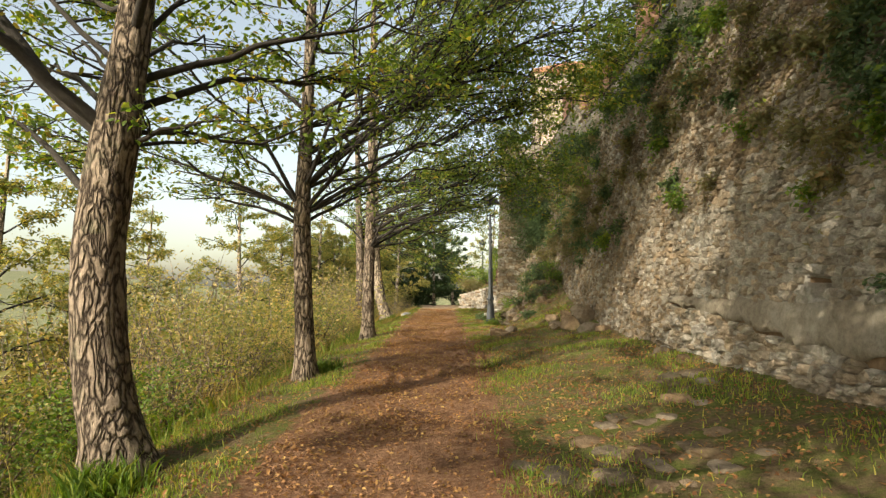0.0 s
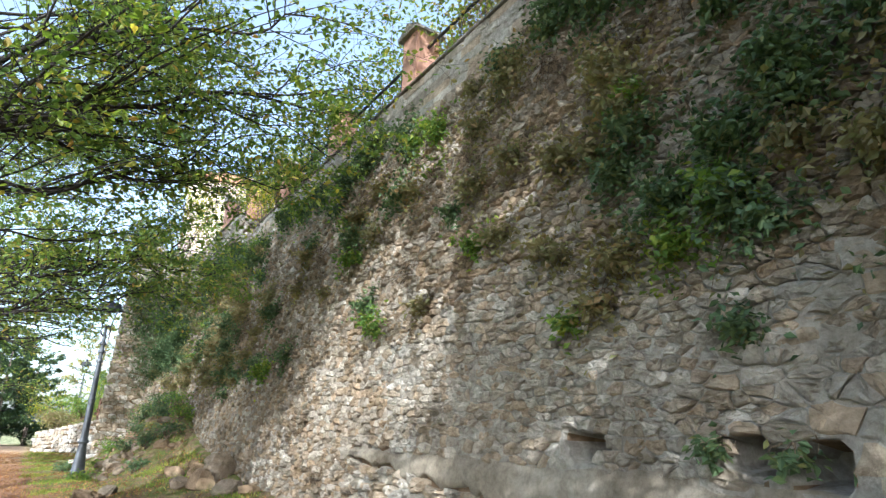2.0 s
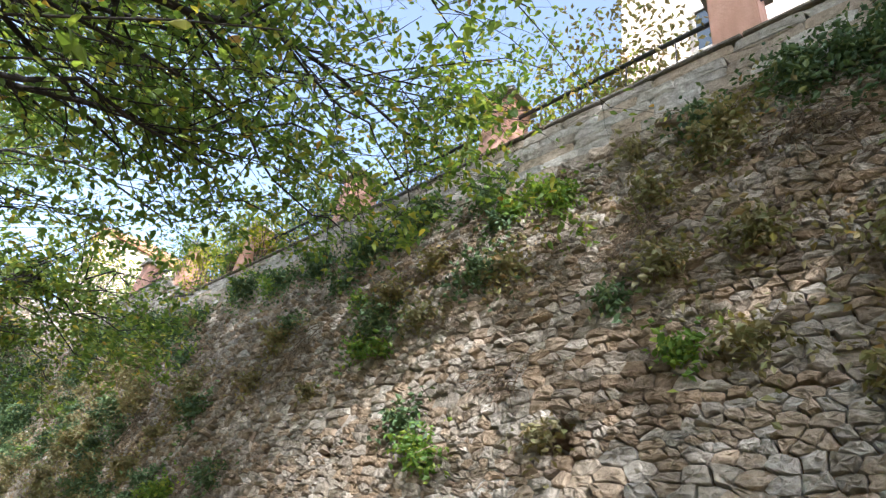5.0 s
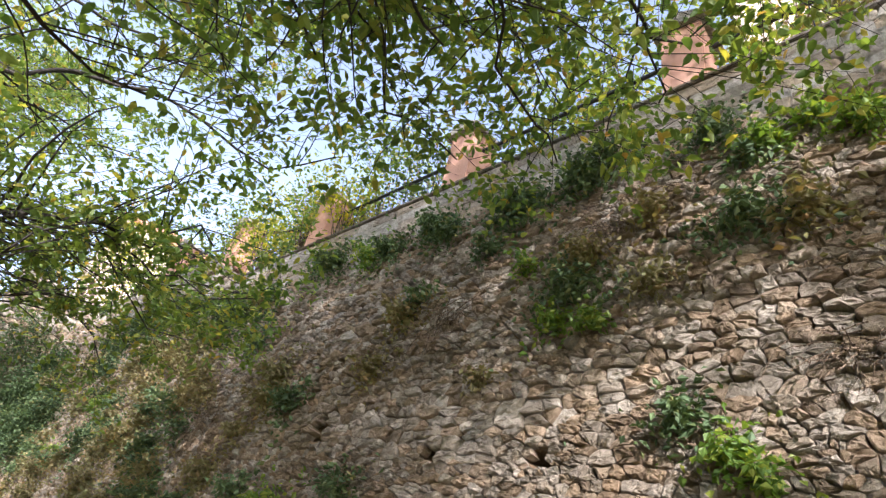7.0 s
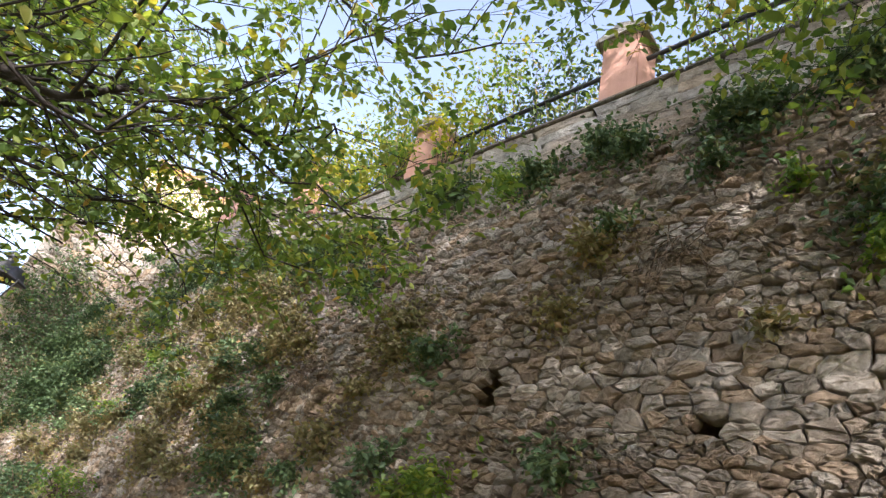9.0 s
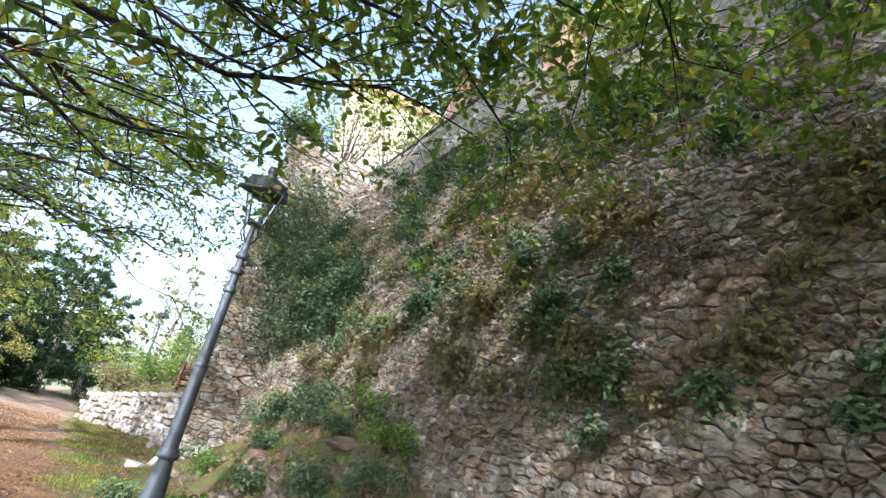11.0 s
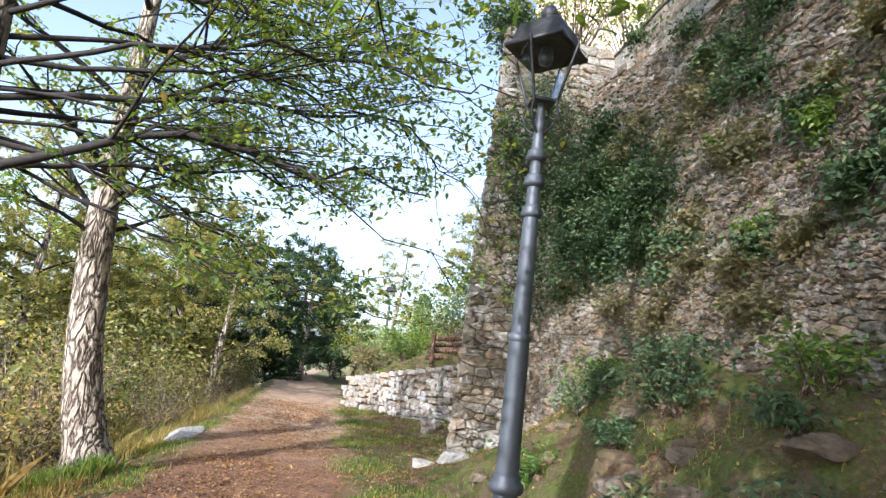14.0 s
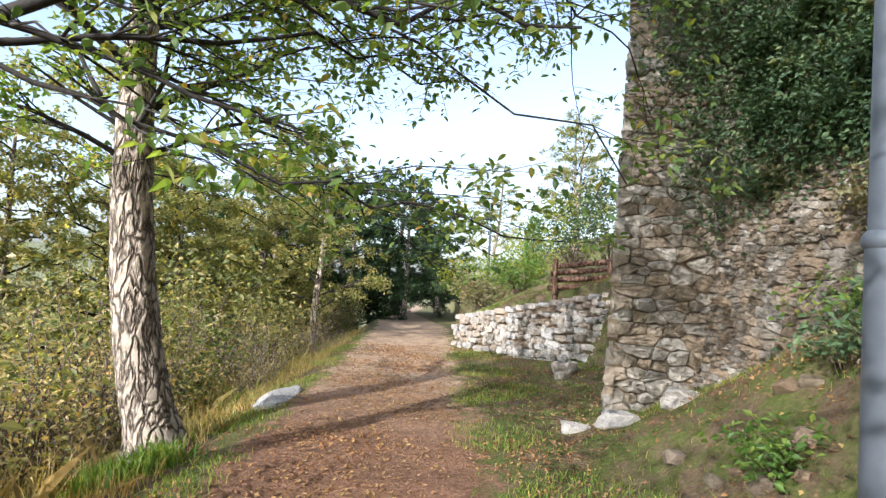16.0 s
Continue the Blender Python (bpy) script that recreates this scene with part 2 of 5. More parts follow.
wob.inputs[1].default_value, wob.inputs[2].default_value = 1.5, -0.75
nt.links.new(mid, wob.inputs[0])
nt.links.new(wob.outputs[0], edge.inputs[1])
near = mix(nt, ramp(nt, edge.outputs[0], [(0.4, (0, 0, 0)), (0.62, (1, 1, 1))]), verge, soil)
fields = ramp(nt, broad, [(0.35, (0.1, 0.13, 0.06)), (0.5, (0.2, 0.21, 0.11)), (0.65, (0.32, 0.29, 0.18))])
nt.links.new(mix(nt, sep.outputs[1], near, fields), p.inputs["Base Color"])
p.inputs["Roughness"].default_value = 0.97
p.inputs["Specular IOR Level"].default_value = 0.1
bump(nt, p, noise_tex(nt, 34, 12, 0.8, None, "World"), 0.9, 0.05)


# ---- mesh helpers ----
def quads_mesh(name, verts, faces, mat, smooth=False):
    """A mesh from an (n, 3) array of points and an (m, k) array of faces."""
    verts, faces = np.asarray(verts, np.float32), np.asarray(faces, np.int32)
    me = bpy.data.meshes.new(name)
    k = faces.shape[1]
    me.vertices.add(len(verts))
    me.vertices.foreach_set("co", verts.ravel())
    me.loops.add(faces.size)
    me.loops.foreach_set("vertex_index", faces.ravel())
    me.polygons.add(len(faces))
    me.polygons.foreach_set("loop_start", np.arange(0, faces.size, k, dtype=np.int32))
    me.polygons.foreach_set("loop_total", np.full(len(faces), k, np.int32))
    me.polygons.foreach_set("use_smooth", np.full(len(faces), smooth))
    me.update(calc_edges=True)
    me.validate()
    me.materials.append(mat)
    return me


def part(name, me, parent, label=""):
    ob = new(name, me)
    ob.parent = parent
    if label:
        ob["label"] = label
    return ob


def bm_mesh(name, bm, mat, smooth=False):
    me = bpy.data.meshes.new(name)
    bmesh.ops.recalc_face_normals(bm, faces=bm.faces)
    for f in bm.faces:
        f.smooth = smooth
    bm.to_mesh(me)
    bm.free()
    me.materials.append(mat)
    return me


def empty(name, m, label, category, group="", kind=""):
    ob = new(name)
    ob.empty_display_size = 0.2
    ob.matrix_basis = m
    return tagged(ob, label, category, group, kind)


def box_bm(bm, x0, y0, z0, x1, y1, z1, bevel=0.0):
    geo = bmesh.ops.create_cube(bm, size=1, matrix=Matrix.Translation(((x0 + x1) / 2, (y0 + y1) / 2, (z0 + z1) / 2)) @ Matrix.Diagonal((x1 - x0, y1 - y0, z1 - z0, 1)))
    if bevel:
        edges = list({e for v in geo["verts"] for e in v.link_edges})
        bmesh.ops.bevel(bm, geom=edges, offset=bevel, segments=2, affect="EDGES")
    return bm


def lathe(name, profile, mat, seg=20):
    """A turned body from (radius, height) pairs."""
    prof = np.array(profile, float)
    a = np.linspace(0, 2 * np.pi, seg, endpoint=False)
    v = np.stack([np.outer(prof[:, 0], np.cos(a)), np.outer(prof[:, 0], np.sin(a)), np.repeat(prof[:, 1:2], seg, 1)], -1).reshape(-1, 3)
    i, j = np.meshgrid(np.arange(len(prof) - 1), np.arange(seg), indexing="ij")
    f = np.stack([i * seg + j, i * seg + (j + 1) % seg, (i + 1) * seg + (j + 1) % seg, (i + 1) * seg + j], -1).reshape(-1, 4)
    return quads_mesh(name, v, f, mat, True)


class Tubes:
    """Collects tapered tubes into one mesh."""

    def __init__(self):
        self.v, self.f, self.n = [], [], 0

    def add(self, pts, radii, seg=6, rough=0.0):
        pts = np.asarray(pts, float)
        radii = np.broadcast_to(np.asarray(radii, float), len(pts))
        tan = np.gradient(pts, axis=0)
        tan /= np.linalg.norm(tan, axis=1, keepdims=True) + 1e-9
        ref = np.where(np.abs(tan[:, 2:3]) > 0.9, [[1.0, 0, 0]], [[0, 0, 1.0]])
        a = np.cross(tan, ref)
        a /= np.linalg.norm(a, axis=1, keepdims=True) + 1e-9
        b = np.cross(tan, a)
        for k in range(1, len(a)):
            if (a[k] * a[k - 1]).sum() < 0:
                a[k], b[k] = -a[k], -b[k]
        ang = np.linspace(0, 2 * np.pi, seg, endpoint=False)
        r = radii[:, None] * (1 + rough * rng.normal(size=(len(pts), seg)))
        v = pts[:, None] + r[..., None] * (np.cos(ang)[None, :, None] * a[:, None] + np.sin(ang)[None, :, None] * b[:, None])
        i, j = np.meshgrid(np.arange(len(pts) - 1), np.arange(seg), indexing="ij")
        f = np.stack([i * seg + j, i * seg + (j + 1) % seg, (i + 1) * seg + (j + 1) % seg, (i + 1) * seg + j], -1).reshape(-1, 4)
        self.v.append(v.reshape(-1, 3))
        self.f.append(f + self.n)
        self.n += len(pts) * seg

    def mesh(self, name, mat):
        return quads_mesh(name, np.concatenate(self.v), np.concatenate(self.f), mat, True)


def leaf_mesh(name, centres, size, mat, droop=0.3, narrow=0.5, flat=0.6, spread=0.35, full=False):
    """One folded blade for each centre, tips turned every way, lying more or less flat."""
    c = np.asarray(centres, float)
    n = len(c)
    ang = rng.uniform(0, 2 * np.pi, n)
    tilt = rng.normal(-droop, 0.45, n)
    d = np.stack([np.cos(ang) * np.cos(tilt), np.sin(ang) * np.cos(tilt), np.sin(tilt)], 1)
    up = np.stack([rng.normal(0, 1 - flat + 0.05, n), rng.normal(0, 1 - flat + 0.05, n), np.full(n, 0.7)], 1)
    s = np.cross(d, up)
    s /= np.linalg.norm(s, axis=1, keepdims=True) + 1e-9
    nn = np.cross(s, d)
    ln = (size * rng.uniform(1 - spread, 1 + spread, n))[:, None]
    w = ln * narrow * 0.5
    lift_side = nn * w * 0.35
    if full:
        v = np.stack([c, c + d * ln * 0.25 + (s * w + lift_side) * 0.85, c + d * ln * 0.6 + (s * w + lift_side) * 0.85, c + d * ln - nn * ln * 0.08,
                      c + d * ln * 0.6 + (lift_side - s * w) * 0.85, c + d * ln * 0.25 + (lift_side - s * w) * 0.85], 1).reshape(-1, 3)
        return quads_mesh(name, v, np.arange(6 * n).reshape(n, 6), mat)
    v = np.stack([c, c + d * ln * 0.45 + s * w + lift_side, c + d * ln - nn * ln * 0.08, c + d * ln * 0.45 - s * w + lift_side], 1).reshape(-1, 3)
    return quads_mesh(name, v, np.arange(4 * n).reshape(n, 4), mat)


def curve_to(a, b, n, sag=0.0, wander=0.06):
    """A bent line from a to b."""
    a, b = np.asarray(a, float), np.asarray(b, float)
    t = np.linspace(0, 1, n)[:, None]
    length = np.linalg.norm(b - a)
    p = a + (b - a) * t
    p[:, 2] += sag * length * np.sin(np.pi * t[:, 0])
    w = np.cumsum(rng.normal(0, wander * length / n ** 0.5, (n, 3)), 0) * t
    return p + w - w[-1] * t


def smooth(a, b, x):
    t = np.clip((x - a) / (b - a), 0, 1)
    return t * t * (3 - 2 * t)


def wavy(x, y, s, seed=0.0):
    """A cheap smooth unevenness."""
    return (np.sin(x * 1.7 * s + seed + 1.3 * np.sin(y * 0.9 * s)) + np.sin(y * 2.1 * s + 2 * seed + 1.1 * np.sin(x * 1.3 * s + 2))) * 0.5


# ---- the lie of the land ----
WALL_X, BATTER, WALL_TOP, PARAPET_TOP = 2.95, 0.135, 5.68, 6.47


def path_x(y):
    return np.interp(y, (-30, 0, 11, 17, 22, 28, 36, 48), (-0.5, -0.65, -0.65, -0.85, -1.05, -1.15, -1.35, -3.0))


def path_z(y):
    return 0.36 * (1 - np.exp(-(np.maximum(y, -6) + 1) / 9)) - 0.03 * np.maximum(y - 37, 0) * (y < 400)


def foot_z(y):
    """Height of the ground against the wall."""
    return np.interp(y, (-20, 12, 15, 16.5, 17.5, 18.4, 21.3, 22.8, 24.3, 26), (0.6, 0.62, 0.9, 1.2, 1.5, 2.0, 2.2, 1.6, 0.85, 0.6))


def lift(y):
    """The wall and its parapet rise towards the tower."""
    return 0.95 * smooth(16.6, 18.8, y)


def wall_x(y, z):
    return WALL_X + BATTER * z - 0.5 * smooth(21.0, 24.2, y)


def ground_z(x, y):
    x, y = np.asarray(x, float), np.asarray(y, float)
    zp, xc = path_z(y), path_x(y)
    start = np.interp(y, (-20, 13, 17, 22, 24), (0.45, 0.5, 1.35, 1.35, 0.9))
    s = np.clip((x - start) / (3.0 - start), 0, 1)
    bank = smooth(16, 17.5, y) * smooth(23, 21.8, y) * smooth(0.1, 0.5, s)
    right = zp + (foot_z(y) - zp) * s ** 1.15 + bank * (0.09 * wavy(x, y, 2.6, 3) + 0.05 * wavy(x, y, 6.5, 1)) + 0.05 * np.clip(x - xc - 1, 0, 1) * wavy(x, y, 1.6)
    drop = np.clip(-2.75 - x, 0, None)
    left = zp - 0.14 * smooth(0, 1, (xc - 0.95 - x) / 0.8) - 0.5 * np.minimum(drop, 5) - 0.16 * np.clip(drop - 5, 0, 90) - 0.04 * np.clip(drop - 95, 0, 300)
    left += np.clip(drop - 350, 0, 900) * 0.09 + 0.06 * np.clip(drop, 0, 2) * wavy(x, y, 0.9, 2)
    z = np.where(x > xc, right, left)
    z = z - 0.035 * np.exp(-((x - xc) / 0.5) ** 2) + 0.012 * wavy(x, y, 3.1, 1)
    terrace = smooth(4.05, 4.4, x) * (y < 27.2)
    z = z * (1 - terrace) + 5.5 * terrace
    line = np.interp(y, (27.0, 28.4, 31, 60), (2.6, 2.2, 0.05, 0.4))
    step = smooth(0.05, 0.35, x - line) * smooth(27.0, 27.2, y)
    garden = 0.95 + 0.42 * np.clip(x, -1, 14) + 0.1 * wavy(x, y, 1.2, 4)
    return z * (1 - step) + np.maximum(garden, z) * step


def sown(a, b, n, reach):
    far = a - np.geomspace(0.4, reach, n)[::-1], b + np.geomspace(0.4, reach, n)
    return far


lo, hi = sown(-7, 4.6, 26, 1600)
xs = np.concatenate([lo, np.arange(-7, 4.61, 0.1), hi])
lo, hi = sown(-6, 38, 26, 1600)
ys = np.concatenate([lo, np.arange(-6, 38.01, 0.13), hi])
gx, gy = np.meshgrid(xs, ys, indexing="ij")
gzv = ground_z(gx, gy)
gv = np.stack([gx, gy, gzv], -1).reshape(-1, 3)
ii, jj = np.meshgrid(np.arange(len(xs) - 1), np.arange(len(ys) - 1), indexing="ij")
nj = len(ys)
gf = np.stack([ii * nj + jj, (ii + 1) * nj + jj, (ii + 1) * nj + jj + 1, ii * nj + jj + 1], -1).reshape(-1, 4)
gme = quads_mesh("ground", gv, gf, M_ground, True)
cover = gme.color_attributes.new("cover", "FLOAT_COLOR", "POINT")
off = np.abs(gx - path_x(gy))
cols = np.ones((len(gv), 4), np.float32)
bare = 0.1 * smooth(15.5, 17.5, gy) * smooth(23.2, 22, gy) * smooth(1.3, 1.8, gx)
side = np.where(gx > path_x(gy), 1.75, 1.45)
cols[:, 0] = np.maximum(1 - smooth(0.55, side, off), bare).ravel()
cols[:, 1] = np.maximum(smooth(14, 40, -gx), smooth(60, 110, np.abs(gy))).ravel()
# blue: sunlit tone painted onto the far stretch, y 22 to 28
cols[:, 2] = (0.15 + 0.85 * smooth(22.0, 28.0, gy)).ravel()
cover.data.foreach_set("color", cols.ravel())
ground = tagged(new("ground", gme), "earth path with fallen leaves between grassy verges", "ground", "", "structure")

# ---- retaining wall ----
HOLES = ((5.19, 1.52, 0.17, 0.1), (4.04, 1.51, 0.13, 0.12), (3.71, 1.47, 0.14, 0.1), (7.53, 2.87, 0.12, 0.1), (10.93, 2.95, 0.08, 0.07),
         (9.95, 2.9, 0.08, 0.06), (12.57, 3.3, 0.11, 0.12), (13.26, 2.5, 0.09, 0.11), (10.2, 3.85, 0.07, 0.07))


def in_hole(y, z):
    inside = np.zeros(np.shape(y), bool)
    for hy, hz, a, b in HOLES:
        inside |= ((y - hy) / a) ** 2 + ((z - hz) / b) ** 2 < 1.15 + 0.25 * np.sin(5 * np.arctan2(z - hz, y - hy) + hy * 7)
    return inside


wy, wz = np.arange(-14, 24.31, 0.07), np.arange(-0.3, WALL_TOP + 0.01, 0.07)
yy, zz = np.meshgrid(wy, wz, indexing="ij")
zz = zz * (1 + lift(yy) / WALL_TOP)
xx = wall_x(yy, zz) + 0.03 * wavy(yy, zz, 1.1, 3) + 0.015 * wavy(yy, zz, 4, 1) + 0.5 * in_hole(yy, zz) + 0.035
front = np.stack([xx, yy, zz], -1).reshape(-1, 3)
n0, n1 = len(wy), len(wz)
i, j = np.meshgrid(np.arange(n0 - 1), np.arange(n1 - 1), indexing="ij")
ff = np.stack([i * n1 + j, i * n1 + j + 1, (i + 1) * n1 + j + 1, (i + 1) * n1 + j], -1).reshape(-1, 4)
# back and top close the core
back = len(front)
extra = np.concatenate([np.stack([np.full(n0, 4.7), wy, z + lift(wy) * (z > 0)], 1) for z in (wz[-1], -0.3)])
i = np.arange(n0 - 1)
ff = np.concatenate([ff, np.stack([i * n1 + n1 - 1, back + i, back + i + 1, (i + 1) * n1 + n1 - 1], -1), np.stack([back + i, back + n0 + i, back + n0 + i + 1, back + i + 1], -1)])
wall_east = tagged(new("wall_east", quads_mesh("wall_core", np.concatenate([front, extra]), ff, M_mortar)),
                   "tall battered retaining wall of rough grey-brown rubble stone", "wall", "", "structure")


def stone_shape(k, rounding):
    """Outline rings of a rough stone with a unit face; depth 1 along +z."""
    a = np.linspace(0, 2 * np.pi, k, endpoint=False) + rng.uniform(0, 0.5) + rng.normal(0, 0.12, k)
    sq = np.stack([np.sign(np.cos(a)) * np.abs(np.cos(a)) ** rounding, np.sign(np.sin(a)) * np.abs(np.sin(a)) ** rounding], 1) * 0.5
    sq *= 1 + rng.normal(0, 0.06, (k, 1))
    rings = []
    for scale, depth, jit in ((1.0, -0.5, 0.0), (0.99, 0.3, 0.05), (0.92, 0.45, 0.05), (0.5, 0.5, 0.09)):
        rings.append(np.concatenate([sq * scale + rng.normal(0, 0.012, (k, 2)), np.full((k, 1), depth) + rng.normal(0, jit, (k, 1))], 1))
    v = np.concatenate(rings + [np.array([[0, 0, 0.5]])])
    tri = []
    for r in range(3):
        for q in range(k):
            a0, a1 = r * k + q, r * k + (q + 1) % k
            tri += [(a0, a1, a1 + k), (a0, a1 + k, a0 + k)]
    for q in range(k):
        tri.append((3 * k + q, 3 * k + (q + 1) % k, 4 * k))
    return v, np.array(tri)


SHAPES = [stone_shape(int(rng.integers(7, 10)), rng.uniform(0.4, 0.7)) for _ in range(14)]
BLOCKS = [stone_shape(8, 0.22) for _ in range(6)]


def shape_meshes(shapes, mat):
    return [quads_mesh("stone", v, f, mat) for v, f in shapes]


def matrix_of(u, v, n, at, su, sv, sn, spin):
    c, s = math.cos(spin), math.sin(spin)
    a, b = u * c + v * s, v * c - u * s
    m = Matrix.Identity(4)
    for r in range(3):
        m[r][0], m[r][1], m[r][2], m[r][3] = a[r] * su, b[r] * sv, n[r] * sn, at[r]
    return m


def joined(name, places, shapes, mat, parent, label=""):
    """Many stones in one mesh."""
    vs, fs, n = [], [], 0
    for m, k in places:
        v, f = shapes[k % len(shapes)]
        mm = np.array(m)
        vs.append(v @ mm[:3, :3].T + mm[:3, 3])
        fs.append(f + n)
        n += len(v)
    ob = part(name, quads_mesh(name, np.concatenate(vs), np.concatenate(fs), mat), parent, label)
    ob["kind"] = "stuff"
    return ob


def rubble(u0, u1, v0, v1, low, high, big=0.06):
    """Rough courses: (u, v, length, height) of each stone."""
    out, v = [], v0
    while v < v1:
        h = rng.uniform(low, high)
        u = u0 - rng.uniform(0, 0.2)
        while u < u1:
            ln = h * rng.choice((rng.uniform(0.8, 1.3), rng.uniform(1.2, 2.4)))
            ln = min(ln, 0.5)
            k = rng.uniform(1.4, 2.1) if rng.random() < big else rng.uniform(0.75, 1.2)
            out.append((u + ln / 2, v + h / 2 + 0.05 * math.sin(u * 1.3 + v) + 0.03 * math.sin(u * 4.1 + v * 7) + rng.normal(0, 0.016), ln, h * k))
            u += ln + rng.uniform(0.0, 0.015)
        v += h * 0.98
    return out


def ledge_low(y):
    return np.interp(y, (-14, 3, 4, 5.1, 6.7, 9.1), (0.72, 0.88, 0.92, 0.99, 1.14, 1.31))


def stone_cells(pts, flat=1.8):
    """The outline of each stone: every point takes the ground nearest to it, in a measure that makes stones lie flat."""
    q = np.asarray(pts, float) * (1, flat)
    bins = collections.defaultdict(list)
    for k, (u, v) in enumerate(q):
        bins[int(u // 0.35), int(v // 0.35)].append(k)
    out = []
    for k, (u, v) in enumerate(q):
        bu, bv = int(u // 0.35), int(v // 0.35)
        near = [n for a in (-1, 0, 1) for b in (-1, 0, 1) for n in bins.get((bu + a, bv + b), ()) if n != k]
        d = q[near] - q[k]
        order = np.argsort((d ** 2).sum(1))[:18]
        poly = [(-0.3, -0.22), (0.3, -0.22), (0.3, 0.22), (-0.3, 0.22)]
        for dx, dy in d[order].tolist():
            lim = (dx * dx + dy * dy) / 2
            cut = []
            for n in range(len(poly)):
                (x0, y0), (x1, y1) = poly[n - 1], poly[n]
                s0, s1 = x0 * dx + y0 * dy - lim, x1 * dx + y1 * dy - lim
                if (s0 > 0) != (s1 > 0):
                    t = s0 / (s0 - s1)
                    cut.append((x0 + (x1 - x0) * t, y0 + (y1 - y0) * t))
                if s1 <= 0:
                    cut.append((x1, y1))
            poly = cut
            if len(poly) < 3:
                break
        out.append((np.array(poly) + q[k]) / (1, flat) if len(poly) > 2 else None)
    return out


def split_stone(poly, relief, joint=0.007):
    """(u, v, depth) points and triangles of one rough stone that fills an outline, with a broken edge and an uneven face."""
    step = np.linalg.norm(poly - np.roll(poly, 1, 0), axis=1)
    poly = poly[step > 0.012]
    if len(poly) < 3:
        return None
    c = poly.mean(0)
    nxt = np.roll(poly, -1, 0)
    mid = (poly + nxt) / 2 + rng.normal(0, 0.05, (len(poly), 1)) * (nxt - poly)[:, ::-1] * (1, -1)
    corner = c + (poly - c) * rng.uniform(0.9, 1.0, (len(poly), 1))
    ring = np.stack([corner, mid], 1).reshape(-1, 2)
    r = np.linalg.norm(ring - c, axis=1, keepdims=True)
    ring = c + (ring - c) * np.maximum(1 - joint / np.maximum(r, 0.01), 0.5)
    k = len(ring)
    top = rng.uniform(0.01, 0.05) + (0.03 if rng.random() < 0.08 else 0)
    tilt = rng.normal(0, 0.16, 2)
    rows = []
    for scale, base, jit in ((1.03, -0.06, 0.0), (1.0, 0.55, 0.1), (0.86, 0.95, 0.14), (0.42, 1.08, 0.2)):
        p = c + (ring - c) * scale + rng.normal(0, 0.0035, (k, 2))
        h = (base * top + rng.normal(0, jit * 0.05, k) + (p - c) @ tilt * (base > 0)) * relief if base > 0 else np.full(k, -0.06)
        rows.append(np.column_stack([p, h]))
    v = np.concatenate(rows + [[[c[0], c[1], top * 1.1 * relief]]])
    a = np.arange(k)
    b = (a + 1) % k
    tri = np.concatenate([np.concatenate([np.stack([o + a, o + b, o + k + b], 1), np.stack([o + a, o + k + b, o + k + a], 1)]) for o in (0, k, 2 * k)] + [np.stack([3 * k + a, 3 * k + b, np.full(k, 4 * k)], 1)])
    return v, tri


def stones_into(name, stones, mat, parent, label=""):
    """Many split stones in one mesh."""
    vs, fs, n = [], [], 0
    for v, f in stones:
        vs.append(v)
        fs.append(f + n)
        n += len(v)
    ob = part(name, quads_mesh(name, np.concatenate(vs), np.concatenate(fs), mat), parent, label)
    ob["kind"] = "stuff"


def thin_out(pts, share, du, dv):
    """Make room for some large stones."""
    pts = np.asarray(pts)
    gone = np.zeros(len(pts), bool)
    for k in np.flatnonzero(rng.random(len(pts)) < share):
        if not gone[k]:
            hit = (np.abs(pts[:, 0] - pts[k, 0]) < du) & (np.abs(pts[:, 1] - pts[k, 1]) < dv)
            hit[k] = False
            gone |= hit
    return pts[~gone]


along = Vector((0, 1, 0))


def limed(u, v):
    return (u < 8.4 + 0.5 * np.sin(v * 3)) & (v < 2.75 + 0.3 * np.sin(u * 1.3))


fine = np.array([q[:2] for q in rubble(0, 24.2, 0.3, WALL_TOP + 1.0, 0.035, 0.105)])
coarse = np.array([q[:2] for q in rubble(0, 9.6, 0.3, 3.4, 0.045, 0.115)])
fine, coarse = thin_out(fine, 0.02, 0.15, 0.08), thin_out(coarse, 0.02, 0.2, 0.09)
seeds = np.concatenate([fine[~limed(fine[:, 0], fine[:, 1])], coarse[limed(coarse[:, 0], coarse[:, 1])]])
seeds = seeds[(seeds[:, 1] > foot_z(seeds[:, 0]) - 0.3) & (seeds[:, 1] < WALL_TOP + lift(seeds[:, 0]) + 0.02)]
wall_pieces, wall_rest, wall_limed = [], [], []
for (u, v), poly in zip(seeds.tolist(), stone_cells(seeds)):
    if poly is None or bool(in_hole(np.array(u), np.array(v))) or (u < 9.1 and ledge_low(u) - 0.03 < v < 1.37):
        continue
    near = bool(limed(u, v))
    made = split_stone(poly, 1.3 if v < 1.3 and u < 9.1 else 0.75, 0.0045)
    if made is None:
        continue
    p, tri = made
    d = p[:, 2]
    p = np.stack([wall_x(p[:, 0], p[:, 1]) + 0.03 * wavy(p[:, 0], p[:, 1], 1.1, 3) - d, p[:, 0], p[:, 1] + BATTER * d], 1)
    if 9.0 < u < 11.6 and 2.5 < v < 3.6 and len(wall_pieces) < 300:
        wall_pieces.append((p, tri))
    else:
        (wall_limed if near else wall_rest).append((p, tri))
stones_into("rubble_stones", wall_rest, M_stone, wall_east)
stones_into("limed_stones", wall_limed, M_stone_limed, wall_east, "flat grey stones smeared with old lime")

